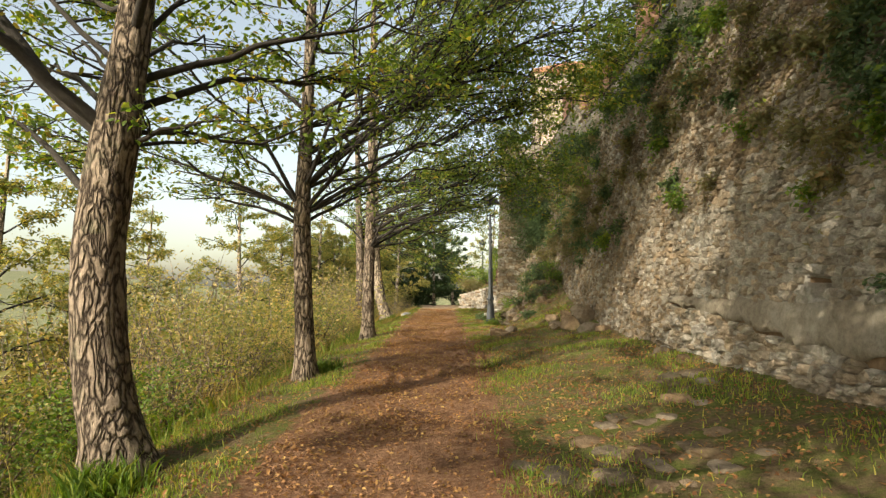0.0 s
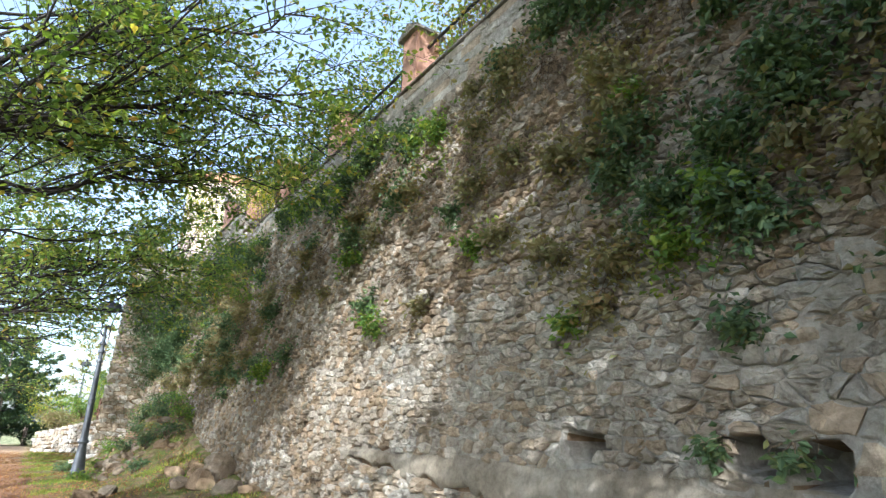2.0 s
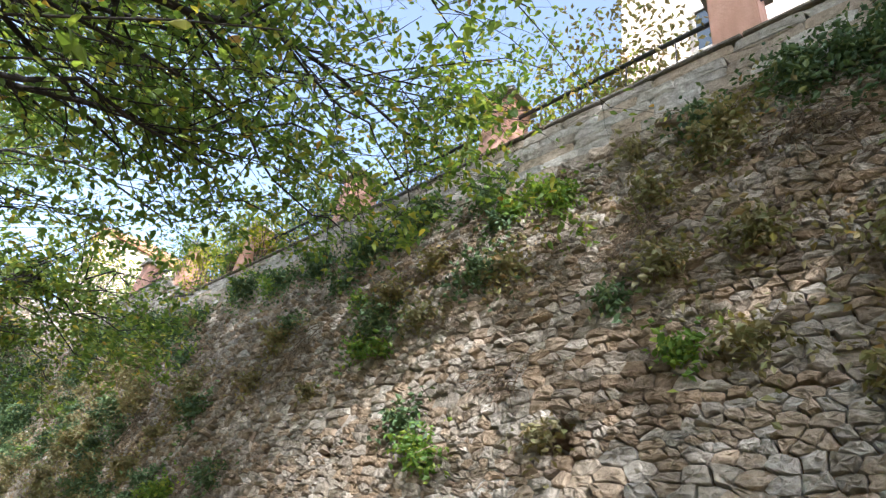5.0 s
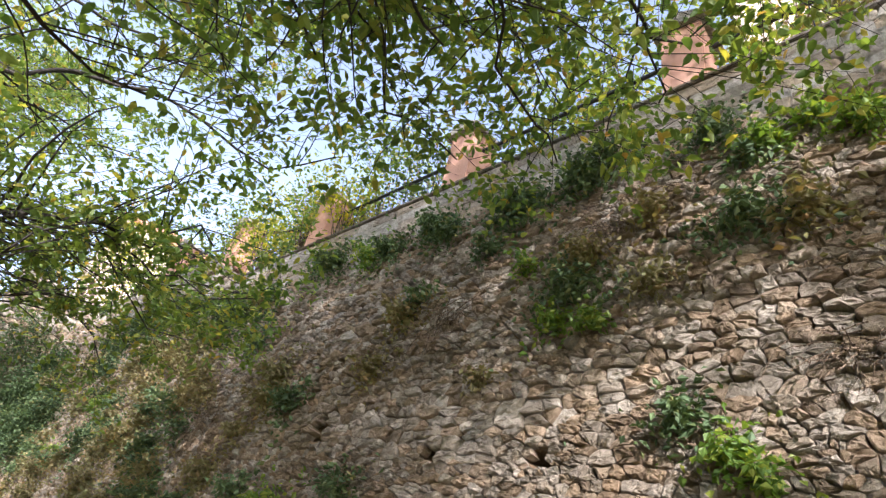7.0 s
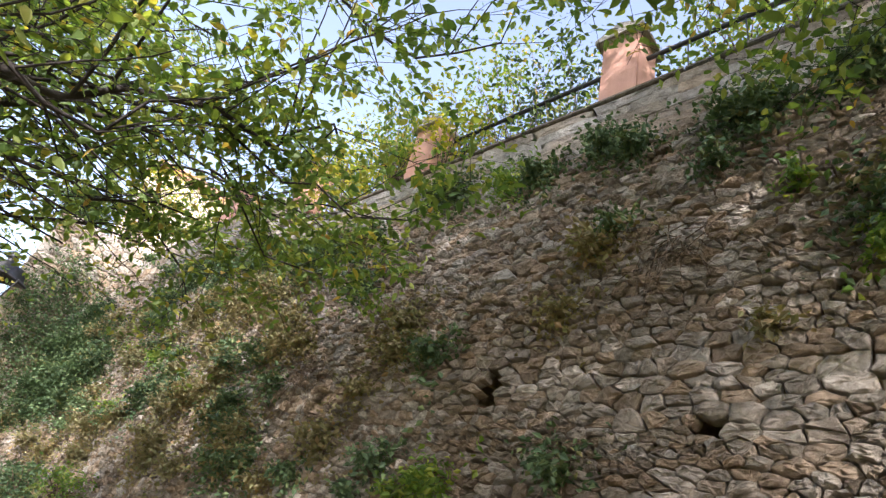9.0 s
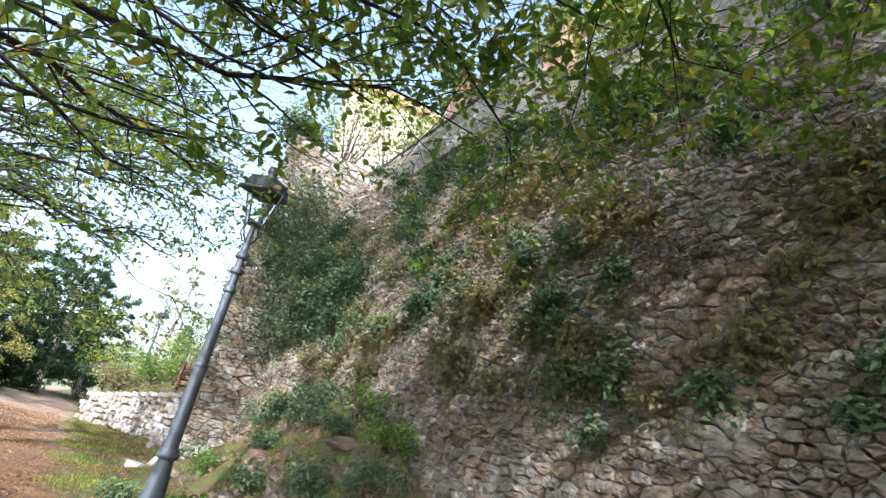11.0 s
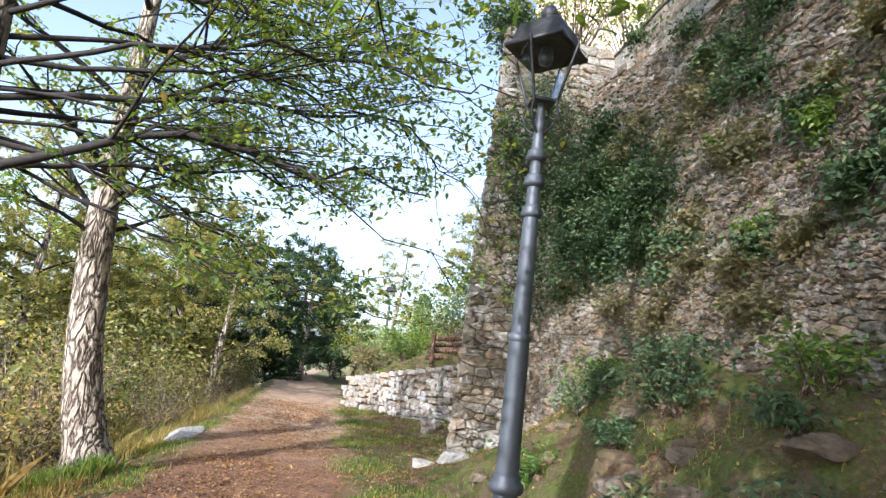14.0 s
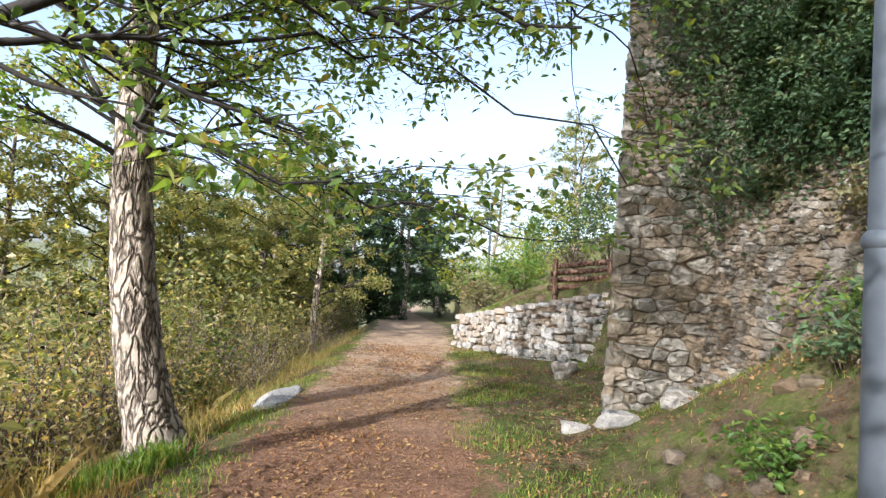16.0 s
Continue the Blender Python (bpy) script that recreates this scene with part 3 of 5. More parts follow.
# remnants of lime render, smeared thinly over the lower wall
ly, lv = np.arange(-1.0, 9.0, 0.05), np.arange(1.3, 3.1, 0.05)
yy, zz = np.meshgrid(ly, lv, indexing="ij")
skin = -0.001 + 0.013 * wavy(yy, zz, 2.3, 2) + 0.012 * wavy(yy, zz, 5.7, 4) + 0.008 * wavy(yy, zz, 13, 1) + rng.normal(0, 0.003, yy.shape)
skin -= 0.07 * smooth(8.0, 8.9, yy) + 0.07 * smooth(2.3, 2.95, zz + 0.25 * np.sin(yy * 1.3)) + 0.4 * in_hole(yy, zz)
i, j = np.meshgrid(np.arange(len(ly) - 1), np.arange(len(lv) - 1), indexing="ij")
n1 = len(lv)
ff = np.stack([i * n1 + j, i * n1 + j + 1, (i + 1) * n1 + j + 1, (i + 1) * n1 + j], -1).reshape(-1, 4)
part("lime_remnants", quads_mesh("lime_remnants", np.stack([wall_x(yy, zz) + 0.03 * wavy(yy, zz, 1.1, 3) - skin, yy, zz], -1).reshape(-1, 3), ff, M_stone_limed), wall_east, "thin grey remnants of lime render between the stones")

# strip of old render along the foot of the wall, broken along its lower edge
ly = np.arange(-14, 9.2, 0.09)
rows = 9
t = np.linspace(0, 1, rows)
lo_edge = ledge_low(ly) + 0.035 * np.sin(ly * 9) + rng.normal(0, 0.025, len(ly))
hi_edge = 1.37 + 0.02 * np.sin(ly * 3.1) + rng.normal(0, 0.008, len(ly))
hi_edge = np.maximum(hi_edge, lo_edge + 0.03)
lz = lo_edge[:, None] + (hi_edge - lo_edge)[:, None] * t[None]
lyy = np.repeat(ly[:, None], rows, 1)
bulge = np.sin(np.pi * np.clip(t * 1.15, 0, 1)) ** 0.15
fx = wall_x(lyy, lz) - 0.03 * bulge[None] - 0.02 + 0.02 * wavy(lyy, lz, 3) + 0.012 * wavy(lyy, lz, 9, 2) + rng.normal(0, 0.004, lz.shape)
bx = wall_x(lyy, lz) + 0.08
fr = np.stack([fx, lyy, lz], -1).reshape(-1, 3)
bk = np.stack([bx, lyy, lz], -1).reshape(-1, 3)
i, j = np.meshgrid(np.arange(len(ly) - 1), np.arange(rows - 1), indexing="ij")
f1 = np.stack([i * rows + j, i * rows + j + 1, (i + 1) * rows + j + 1, (i + 1) * rows + j], -1).reshape(-1, 4)
nb = len(fr)
i = np.arange(len(ly) - 1)
f2 = np.stack([i * rows, (i + 1) * rows, (i + 1) * rows + nb, i * rows + nb], -1)
f3 = np.stack([i * rows + rows - 1, i * rows + rows - 1 + nb, (i + 1) * rows + rows - 1 + nb, (i + 1) * rows + rows - 1], -1)
part("render_band", quads_mesh("render_band", np.concatenate([fr, bk]), np.concatenate([f1, f2, f3]), M_render, True), wall_east, "smooth grey lime render with a broken lower edge")

# parapet of dressed blocks with a dark coping
parapet = empty("parapet", pose(0, 0, 0), "low parapet of dressed grey stone blocks with dark coping slabs", "parapet", "", "structure")
core = bmesh.new()
edges = np.array([-14.0, 16.6, 17.0, 17.4, 17.8, 18.2, 18.8, 24.4])
sections = [[core.verts.new((x, y, z + float(lift(y)))) for x, z in ((3.81, WALL_TOP - 0.1), (4.12, WALL_TOP - 0.1), (4.12, PARAPET_TOP - 0.05), (3.81, PARAPET_TOP - 0.05))] for y in edges]
for a, b in zip(sections, sections[1:]):
    for k in range(4):
        core.faces.new((a[k], a[(k + 1) % 4], b[(k + 1) % 4], b[k]))
core.faces.new(sections[0])
core.faces.new(sections[-1])
part("core", bm_mesh("core", core, M_mortar), parapet)
BLOCK_MESH = [quads_mesh("block", v, f, M_ashlar) for v, f in BLOCKS]
up = Vector((0, 0, 1))
far_blocks = []
for row in range(6):
    y = -9 - rng.uniform(0, 0.4)
    h = 0.127
    while y < 24:
        ln = rng.uniform(0.3, 0.75)
        m = matrix_of(-along, up, Vector((-1, 0, 0)), Vector((3.765 + rng.uniform(-0.006, 0.006), y + ln / 2, WALL_TOP + h * (row + 0.5) + float(lift(y + ln / 2)))), ln + 0.03, h + 0.018, 0.075, rng.normal(0, 0.008))
        k = int(rng.integers(0, 6))
        if 2 < y < 13:
            part("block", BLOCK_MESH[k], parapet).matrix_basis = m
        else:
            far_blocks.append((m, k))
        y += ln
joined("blocks", far_blocks, BLOCKS, stone_material("parapet_stone_far", (0.27, 0.255, 0.235), (0.35, 0.335, 0.31), (0.44, 0.425, 0.4), True, 0.4), parapet)
slab = bmesh.new()
box_bm(slab, -0.23, -0.5, -0.025, 0.23, 0.5, 0.025, 0.01)
slab = bm_mesh("coping_slab", slab, M_coping)
for k, y in enumerate(np.arange(-9, 24, 1.01)):
    part("coping_slab", slab, parapet).matrix_basis = pose(3.93, y + 0.5, PARAPET_TOP + 0.002 * (k % 3) + float(lift(y + 0.5)), math.degrees(math.atan(float(lift(y + 1) - lift(y)))), 0, rng.normal(0, 0.25))

# ---- corner tower ----
TX, TY0, TY1, TTOP = 1.52, 24.2, 28.6, 7.4
LEAN = 0.03
corner_tower = empty("corner_tower", pose(0, 0, 0), "square corner tower of pale rough stone overgrown with ivy", "tower", "", "structure")
core = bmesh.new()
SIDE = Vector((2.3, 4.4, 0)).normalized()
plan = [(TX + 0.045, TY0 + 0.035), (5.0, TY0 + 0.035), (5.0, TY1), (TX + 2.4, TY1)]
low = [core.verts.new((x, y, -0.2)) for x, y in plan]
high = [core.verts.new((x + (LEAN * TTOP if x < 4 else 0), y, TTOP)) for x, y in plan]
core.faces.new(high)
for k in range(4):
    core.faces.new((low[k], low[(k + 1) % 4], high[(k + 1) % 4], high[k]))
part("core", bm_mesh("core", core, M_mortar), corner_tower)
tower_rest = []
count = 0
face_rest = []
seeds = thin_out(np.array([q[:2] for q in rubble(TX + 0.1, 3.4, 0.3, TTOP, 0.09, 0.19) if q[0] - q[2] / 2 > TX - 0.03]), 0.05, 0.22, 0.11)
for (u, v), poly in zip(seeds.tolist(), stone_cells(seeds)):
    if poly is None:
        continue
    made = split_stone(np.maximum(poly, (TX + rng.uniform(-0.03, 0.02), -1)), 0.9 if v < 2.2 else 0.65, 0.006)
    if made is None:
        continue
    p, tri = made
    p = np.stack([p[:, 0] + LEAN * p[:, 1], TY0 + 0.01 - p[:, 2], p[:, 1]], 1)
    if v < 4.2 and u < 2.7 and count < 290:
        at = p.mean(0)
        part("stone", quads_mesh("stone", p - at, tri, M_tower_piece), corner_tower).location = at
        count += 1
    else:
        face_rest.append((p, tri))
stones_into("face_stones", face_rest, M_tower, corner_tower)
for u, v, ln, h in rubble(0.1, 4.5, 0.3, TTOP, 0.11, 0.2, 0.03):
    q = Vector((TX + 0.04 + LEAN * v, TY0 + 0.04, v)) + SIDE * u
    tower_rest.append((matrix_of(-SIDE, up, (-SIDE).cross(up), q, ln * 1.03, h * 1.03, 0.12, rng.normal(0, 0.05)), int(rng.integers(0, 14))))
joined("stones", tower_rest, SHAPES, M_tower, corner_tower)

# ---- low dry-stone wall ----
low_wall = empty("low_wall", pose(0, 0, 0), "low sunlit dry-stone garden wall of pale limestone", "wall", "", "structure")
A, B = Vector((0.0, 31.0, 0)), Vector((2.6, 27.9, 0))
run = (B - A)
length = run.length
run.normalize()
face = Vector((run.y, -run.x, 0))
face = face if face.y < 0 else -face
core = bmesh.new()
vs = []
for p0, top in ((A, 1.02), (B, 1.75)):
    for d in (-0.06, -0.42):
        for z in (0.1, top):
            q = p0 + face * d
            vs.append(core.verts.new((q.x, q.y, z)))
for f in ((0, 1, 5, 4), (2, 6, 7, 3), (1, 3, 7, 5), (0, 2, 3, 1), (4, 5, 7, 6)):
    core.faces.new([vs[k] for k in f])
part("core", bm_mesh("core", core, M_mortar), low_wall)
PALE_MESH = shape_meshes(SHAPES, M_pale_stone)
for u, v, ln, h in rubble(0, length, 0.35, 1.8, 0.1, 0.17, 0.03):
    top = 1.05 + 0.75 * u / length
    if v + h / 2 > top:
        continue
    q = A + run * u + face * (-0.03 + rng.uniform(-0.02, 0.02))
    part("stone", PALE_MESH[int(rng.integers(0, 14))], low_wall).matrix_basis = matrix_of(run, up, face, Vector((q.x, q.y, v)), ln * 1.02, h * 1.02, 0.16, rng.normal(0, 0.06))
for u in np.arange(0.1, length, 0.3):
    q = A + run * float(u) - face * 0.2
    part("cap_stone", PALE_MESH[int(rng.integers(0, 14))], low_wall).matrix_basis = matrix_of(run, -face, up, Vector((q.x, q.y, 1.06 + 0.75 * u / length)), 0.34, 0.42, 0.1, rng.normal(0, 0.1))


# ---- trees ----
def spray(tubes, leaves, pts, r0, level, density, reach, flatness, twigs=True):
    """Side shoots along a limb, with twigs and leaf places."""
    n = max(3, int(len(pts) * (1.1 if level == 1 else 0.9)))
    span = np.linalg.norm(pts[-1] - pts[0])
    for q in range(n):
        t = rng.uniform(0.22, 1.0)
        k = min(int(t * (len(pts) - 1)), len(pts) - 2)
        base = pts[k] + (pts[k + 1] - pts[k]) * (t * (len(pts) - 1) - k)
        d = pts[k + 1] - pts[k]
        d /= np.linalg.norm(d) + 1e-9
        side = np.cross(d, (0, 0, 1.0)) * (1 if q % 2 else -1)
        side /= np.linalg.norm(side) + 1e-9
        w = d * rng.uniform(0.35, 1.0) + side * rng.uniform(0.5, 1.1) + np.array((0, 0, rng.normal(0.05, flatness)))
        w /= np.linalg.norm(w)
        ln = span * reach * (1.15 - 0.65 * t) * rng.uniform(0.7, 1.25)
        ln = min(ln, 2.4 if level == 1 else 0.95)
        sub = curve_to(base, base + w * ln, 6 if level == 1 else 4, 0.03, 0.09)
        r = max(r0 * (1 - 0.75 * t) * 0.55, 0.004 if level == 1 else 0.0025)
        if twigs or level == 1:
            tubes.add(sub, np.linspace(r, r * 0.35, len(sub)), 4 if level == 1 else 3)
        if level == 1:
            spray(tubes, leaves, sub, r, 2, density, 0.55, flatness, twigs)
        m = rng.poisson(density * ln * (0.5 if level == 1 else 1.0))
        if m:
            tt = rng.uniform(0.15, 1.0, m) * (len(sub) - 1)
            kk = np.minimum(tt.astype(int), len(sub) - 2)
            pp = sub[kk] + (sub[kk + 1] - sub[kk]) * (tt - kk)[:, None]
            leaves.append(pp + rng.normal(0, 0.045, (m, 3)))


def trunk_mesh(name, pts, radii, mat, flare=0.5, ridges=0.035):
    """A furrowed trunk with a flared foot."""
    pts, radii = np.asarray(pts, float), np.asarray(radii, float)
    n, seg = 64, 32
    s = np.linspace(0, 1, n)
    keys = np.linspace(0, 1, len(pts))
    c = np.stack([np.interp(s, keys, pts[:, k]) for k in range(3)], 1)
    ker = np.ones(9) / 9
    c = np.stack([np.convolve(np.pad(c[:, k], 4, "edge"), ker, "valid") for k in range(3)], 1)
    c[0], c[-1] = pts[0], pts[-1]
    r = np.interp(s, keys, radii)
    h = c[:, 2] - c[0, 2]
    a = np.linspace(0, 2 * np.pi, seg, endpoint=False)
    A2, S2 = np.meshgrid(a, h)
    toes = 1 + flare * np.exp(-S2 / 0.16) * (0.75 + 0.45 * np.sin(A2 * 4 + 1) + 0.2 * np.sin(A2 * 7))
    fur = 1 + ridges * np.sin(A2 * 11 + 2.2 * np.sin(S2 * 5 + A2 * 2)) * (0.6 + 0.4 * np.sin(S2 * 9 + A2 * 3)) + rng.normal(0, ridges * 0.35, A2.shape)
    rad = r[:, None] * toes * fur
    v = np.stack([c[:, :1] + rad * np.cos(A2), c[:, 1:2] + rad * np.sin(A2), np.repeat(c[:, 2:3], seg, 1)], -1).reshape(-1, 3)
    v[:seg, 2] -= 0.15
    i, j = np.meshgrid(np.arange(n - 1), np.arange(seg), indexing="ij")
    f = np.stack([i * seg + j, i * seg + (j + 1) % seg, (i + 1) * seg + (j + 1) % seg, (i + 1) * seg + j], -1).reshape(-1, 4)
    return quads_mesh(name, v, f, mat, True)


def tree(at, trunk, radii, limbs, label, bark_mat, leaf_mat, density=26, leaf=0.085, group="trees along the path", flatness=0.22, lush=2.2):
    """A tree whose trunk and limbs are given from its foot; each limb is (height where it leaves the trunk, end point, radius and, at times, how leafy it is)."""
    thing = empty("tree", pose(*at), label, "tree", group)
    part("trunk", trunk_mesh("trunk", trunk, radii, bark_mat), thing)
    tr = np.asarray(trunk, float)
    leaves = []
    for height, end, r, *leafy in limbs:
        start = np.array([np.interp(height, tr[:, 2], tr[:, k]) for k in range(3)])
        span = np.linalg.norm(np.array(end) - start)
        pts = curve_to(start, end, max(8, int(span * 3.5)), rng.uniform(0.02, 0.1), 0.11)
        tubes = Tubes()
        tubes.add(pts, np.linspace(r, max(r * 0.18, 0.006), len(pts)), 9, 0.04)
        # leaves thickened above 9.2 m so that the crown tops shade the wall
        spray(tubes, leaves, pts, r, 1, density * (leafy[0] if leafy else lush * 3.3 if end[2] > 9.2 else lush if end[2] > 7.2 else 1.0), 0.42, flatness, group != "far trees")
        part("limb", tubes.mesh("limb", M_branch_shaded), thing)
    crown = part("foliage", leaf_mesh("foliage", np.concatenate(leaves), leaf, leaf_mat, full=group != "far trees"), thing)
    crown["kind"] = "stuff"
    return thing


def ring_limbs(n, z0, z1, out, rise, seed_turn, r=0.05):
    """Limbs spread round the trunk, longer below."""
    made = []
    for k in range(n):
        t = k / max(n - 1, 1)
        a = seed_turn + k * 2.4
        ln = out * (1 - 0.55 * t) * rng.uniform(0.8, 1.15)
        z = z0 + (z1 - z0) * t
        made.append((max(z - 0.15 * ln, 0.4), (math.cos(a) * ln, math.sin(a) * ln, z + rise * ln), r * (1 - 0.5 * t)))
    return made


def overhang(n, z0, z1, out, r=0.035):
    """Limbs that lean over the path, added mostly out of view to shade the wall."""
    made = []
    for k in range(n):
        t = (k + 0.5) / n
        made.append((0.82 * (z0 + (z1 - z0) * t), (out * rng.uniform(0.65, 1.0), rng.uniform(-2.6, 2.6), z0 + (z1 - z0) * t + rng.normal(0, 0.2)), r))
    return made


def foot(x, y):
    return x, y, float(ground_z(x, y))


near_limbs = [(2.7, (-2.6, 0.2, 5.0), 0.085), (2.75, (-2.2, -1.6, 4.4), 0.065), (2.1, (-2.2, 0.8, 3.4), 0.045), (3.2, (2.3, 1.9, 4.4), 0.04), (2.9, (1.9, 2.6, 4.0), 0.042),
              (2.6, (0.9, 0.2, 2.9), 0.028), (3.6, (1.2, -1.6, 5.0), 0.045), (4.0, (-1.2, 2.2, 5.6), 0.045), (3.0, (-1.9, 2.0, 4.2), 0.03), (3.3, (-2.9, 1.2, 5.2), 0.03),
              (2.5, (-1.4, 1.6, 3.2), 0.025), (3.5, (0.6, 2.2, 4.9), 0.03), (2.8, (1.3, 1.6, 3.4), 0.025), (3.8, (-2.4, -0.6, 5.8), 0.035), (2.3, (-2.0, 2.6, 3.0), 0.025), (2.9, (-2.8, 2.4, 3.9), 0.03), (3.4, (-0.8, 3.0, 4.6), 0.028), (3.9, (-3.2, 2.2, 5.6), 0.03), (2.6, (0.5, 2.6, 3.3), 0.022), (4.4, (1.8, 1.4, 6.0), 0.035)]
tree(foot(-2.72, 4.65), [(0, 0, 0), (-0.24, 0.05, 0.8), (-0.32, 0.08, 1.8), (-0.22, 0.1, 2.7), (-0.08, 0.1, 3.7), (0.02, 0.2, 5.5), (0.2, 0.3, 12.5)], [0.24, 0.215, 0.2, 0.19, 0.14, 0.1, 0.03],
     near_limbs + ring_limbs(8, 5.5, 9.5, 3.0, 0.15, 1.0, 0.04) + overhang(9, 7.4, 12.0, 3.8), "old tree with thick furrowed brown bark and forking limbs", M_bark, M_leaf_thin, 20, 0.085, lush=0.7)
second = [(2.5, (1.6, -0.6, 4.0), 0.040), (2.6, (-1.8, 0.9, 3.9), 0.034), (2.5, (0.7, 1.6, 3.7), 0.034), (2.9, (5.0, -0.2, 5.4), 0.051), (3.2, (4.4, -1.6, 5.6), 0.040), (3.5, (3.6, 1.4, 5.4), 0.040),
          (2.5, (2.8, 2.0, 3.9), 0.030), (2.9, (2.3, -2.4, 4.9), 0.034), (4.0, (4.2, 0.8, 6.6), 0.040), (2.9, (4.9, 0.9, 5.5), 0.035), (2.9, (4.7, 0.5, 5.0), 0.03), (3.2, (5.2, 0.4, 6.3), 0.03), (2.5, (3.6, 0.6, 4.3), 0.035), (2.35, (-2.4, 0.4, 2.9), 0.03), (2.5, (-3.0, 1.2, 3.6), 0.035), (2.6, (-2.6, -1.8, 4.6), 0.035), (2.35, (1.2, 0.9, 3.1), 0.03), (2.5, (-2.6, -1.0, 3.4), 0.030), (2.35, (-1.6, 2.2, 3.0), 0.023), (3.9, (4.9, 0.7, 4.6), 0.02, 2.7), (3.9, (5.0, 0.0, 4.9), 0.02, 2.7), (3.9, (4.6, 1.4, 4.7), 0.02, 1.3)]
tree(foot(-2.35, 8.8), [(0, 0, 0), (-0.05, 0, 1.2), (-0.1, 0, 2.4), (-0.05, 0.1, 4.5), (0.1, 0.1, 12.0)], [0.16, 0.135, 0.13, 0.09, 0.02],
     second + ring_limbs(12, 4.0, 9.8, 3.2, 0.12, 0.4, 0.04) + overhang(12, 7.4, 12.4, 4.4), "slender tree with lichened bark and spreading leafy limbs", M_bark, M_leaf, 11, 0.08, lush=2.0)
third = [(2.3, (3.2, -1.8, 4.0), 0.040), (2.3, (2.4, 0.9, 3.0), 0.030), (2.7, (4.3, -1.4, 4.6), 0.047), (3.0, (4.6, -0.2, 4.5), 0.044), (3.5, (3.4, 1.6, 5.2), 0.037), (2.3, (-1.8, 1.4, 3.6), 0.030),
         (2.3, (1.2, -2.2, 3.4), 0.030), (2.5, (3.7, -0.8, 3.7), 0.034), (3.8, (4.6, -2.6, 5.6), 0.040), (2.3, (2.6, 2.8, 3.4), 0.034), (2.7, (4.4, 1.3, 4.2), 0.034), (3.4, (4.6, -1.1, 3.7), 0.022, 2.6), (3.6, (4.75, -1.9, 4.1), 0.022, 2.6), (3.6, (5.0, -1.5, 4.4), 0.02, 2.4), (3.4, (3.8, -0.7, 4.0), 0.022, 1.2), (3.2, (4.4, 0.6, 3.6), 0.022, 1.4)]
tree(foot(-2.35, 14.7), [(0, 0, 0), (0, 0, 1.2), (0.03, 0, 2.3), (0.05, 0.1, 4.5), (0.1, 0, 12.5)], [0.17, 0.145, 0.135, 0.1, 0.02],
     third + ring_limbs(12, 4.2, 10.2, 3.4, 0.12, 2.0, 0.04) + overhang(12, 7.4, 12.6, 4.4), "dark-barked tree with long limbs hanging over the path", M_bark, M_leaf, 11, 0.085, lush=1.15)
hang = [(3.15, (4.0, 0.4, 3.75), 0.05), (3.55, (2.5, 0.6, 2.75), 0.03), (3.9, (4.8, 2.0, 4.3), 0.036), (3.8, (2.6, 2.6, 4.2), 0.03), (4.3, (3.6, 0.2, 4.75), 0.03),
        (3.3, (3.2, 1.9, 3.9), 0.03), (5.1, (4.5, 1.2, 5.6), 0.034), (5.3, (3.8, -1.0, 5.7), 0.034), (5.6, (3.4, 2.9, 6.1), 0.034), (4.9, (-1.6, 0.8, 5.2), 0.034), (4.5, (4.2, 2.4, 5.0), 0.03), (4.7, (3.0, -1.4, 5.0), 0.03), (5.0, (2.2, 3.2, 5.4), 0.03), (4.0, (1.2, 2.0, 4.4), 0.025), (4.2, (4.6, -0.6, 4.5), 0.03), (3.7, (1.6, 0.9, 3.6), 0.022), (3.5, (4.0, 1.5, 2.5), 0.02), (3.6, (3.1, 2.4, 2.3), 0.02), (4.0, (4.5, 1.0, 2.9), 0.02)]
tree(foot(-3.6, 20.7), [(0, 0, 0), (0, 0, 1.2), (0.0, 0.05, 2.4), (-0.1, 0.1, 4.5), (-0.3, 0, 11.5)], [0.19, 0.165, 0.15, 0.11, 0.02],
     hang + ring_limbs(9, 5.5, 10.5, 3.0, 0.12, 0.2, 0.03) + overhang(9, 7.4, 11.8, 4.4, 0.03), "dark tree with sagging branches and sparse leaves", M_bark, M_leaf, 13, 0.08, lush=1.3)
last = [(2.8, (-1.6, 0.6, 4.2), 0.05), (3.2, (1.2, 1.0, 4.4), 0.04), (3.5, (-1.2, -1.4, 4.4), 0.045), (4.2, (1.6, -0.6, 5.2), 0.04), (2.8, (0.8, 1.6, 3.4), 0.03), (2.7, (-1.8, -0.9, 3.3), 0.03), (3.0, (0.7, -1.3, 3.7), 0.03), (2.6, (-1.5, 1.6, 3.1), 0.03), (3.6, (-2.2, 0.2, 4.6), 0.035), (3.7, (0.4, -1.6, 4.6), 0.03), (3.3, (1.4, 0.2, 4.0), 0.028)]
tree(foot(-2.92, 23.0), [(0.05, 0, 0), (-0.24, 0.05, 0.8), (-0.42, 0.1, 1.8), (-0.5, 0.1, 2.8), (-0.5, 0.1, 4.2), (-0.5, 0.2, 10.0)], [0.25, 0.215, 0.195, 0.175, 0.13, 0.02],
     last + ring_limbs(12, 4.5, 9.0, 2.8, 0.15, 1.2), "sunlit tree with pale flaking furrowed bark", M_bark_pale, M_leaf_thin, 24, 0.075)
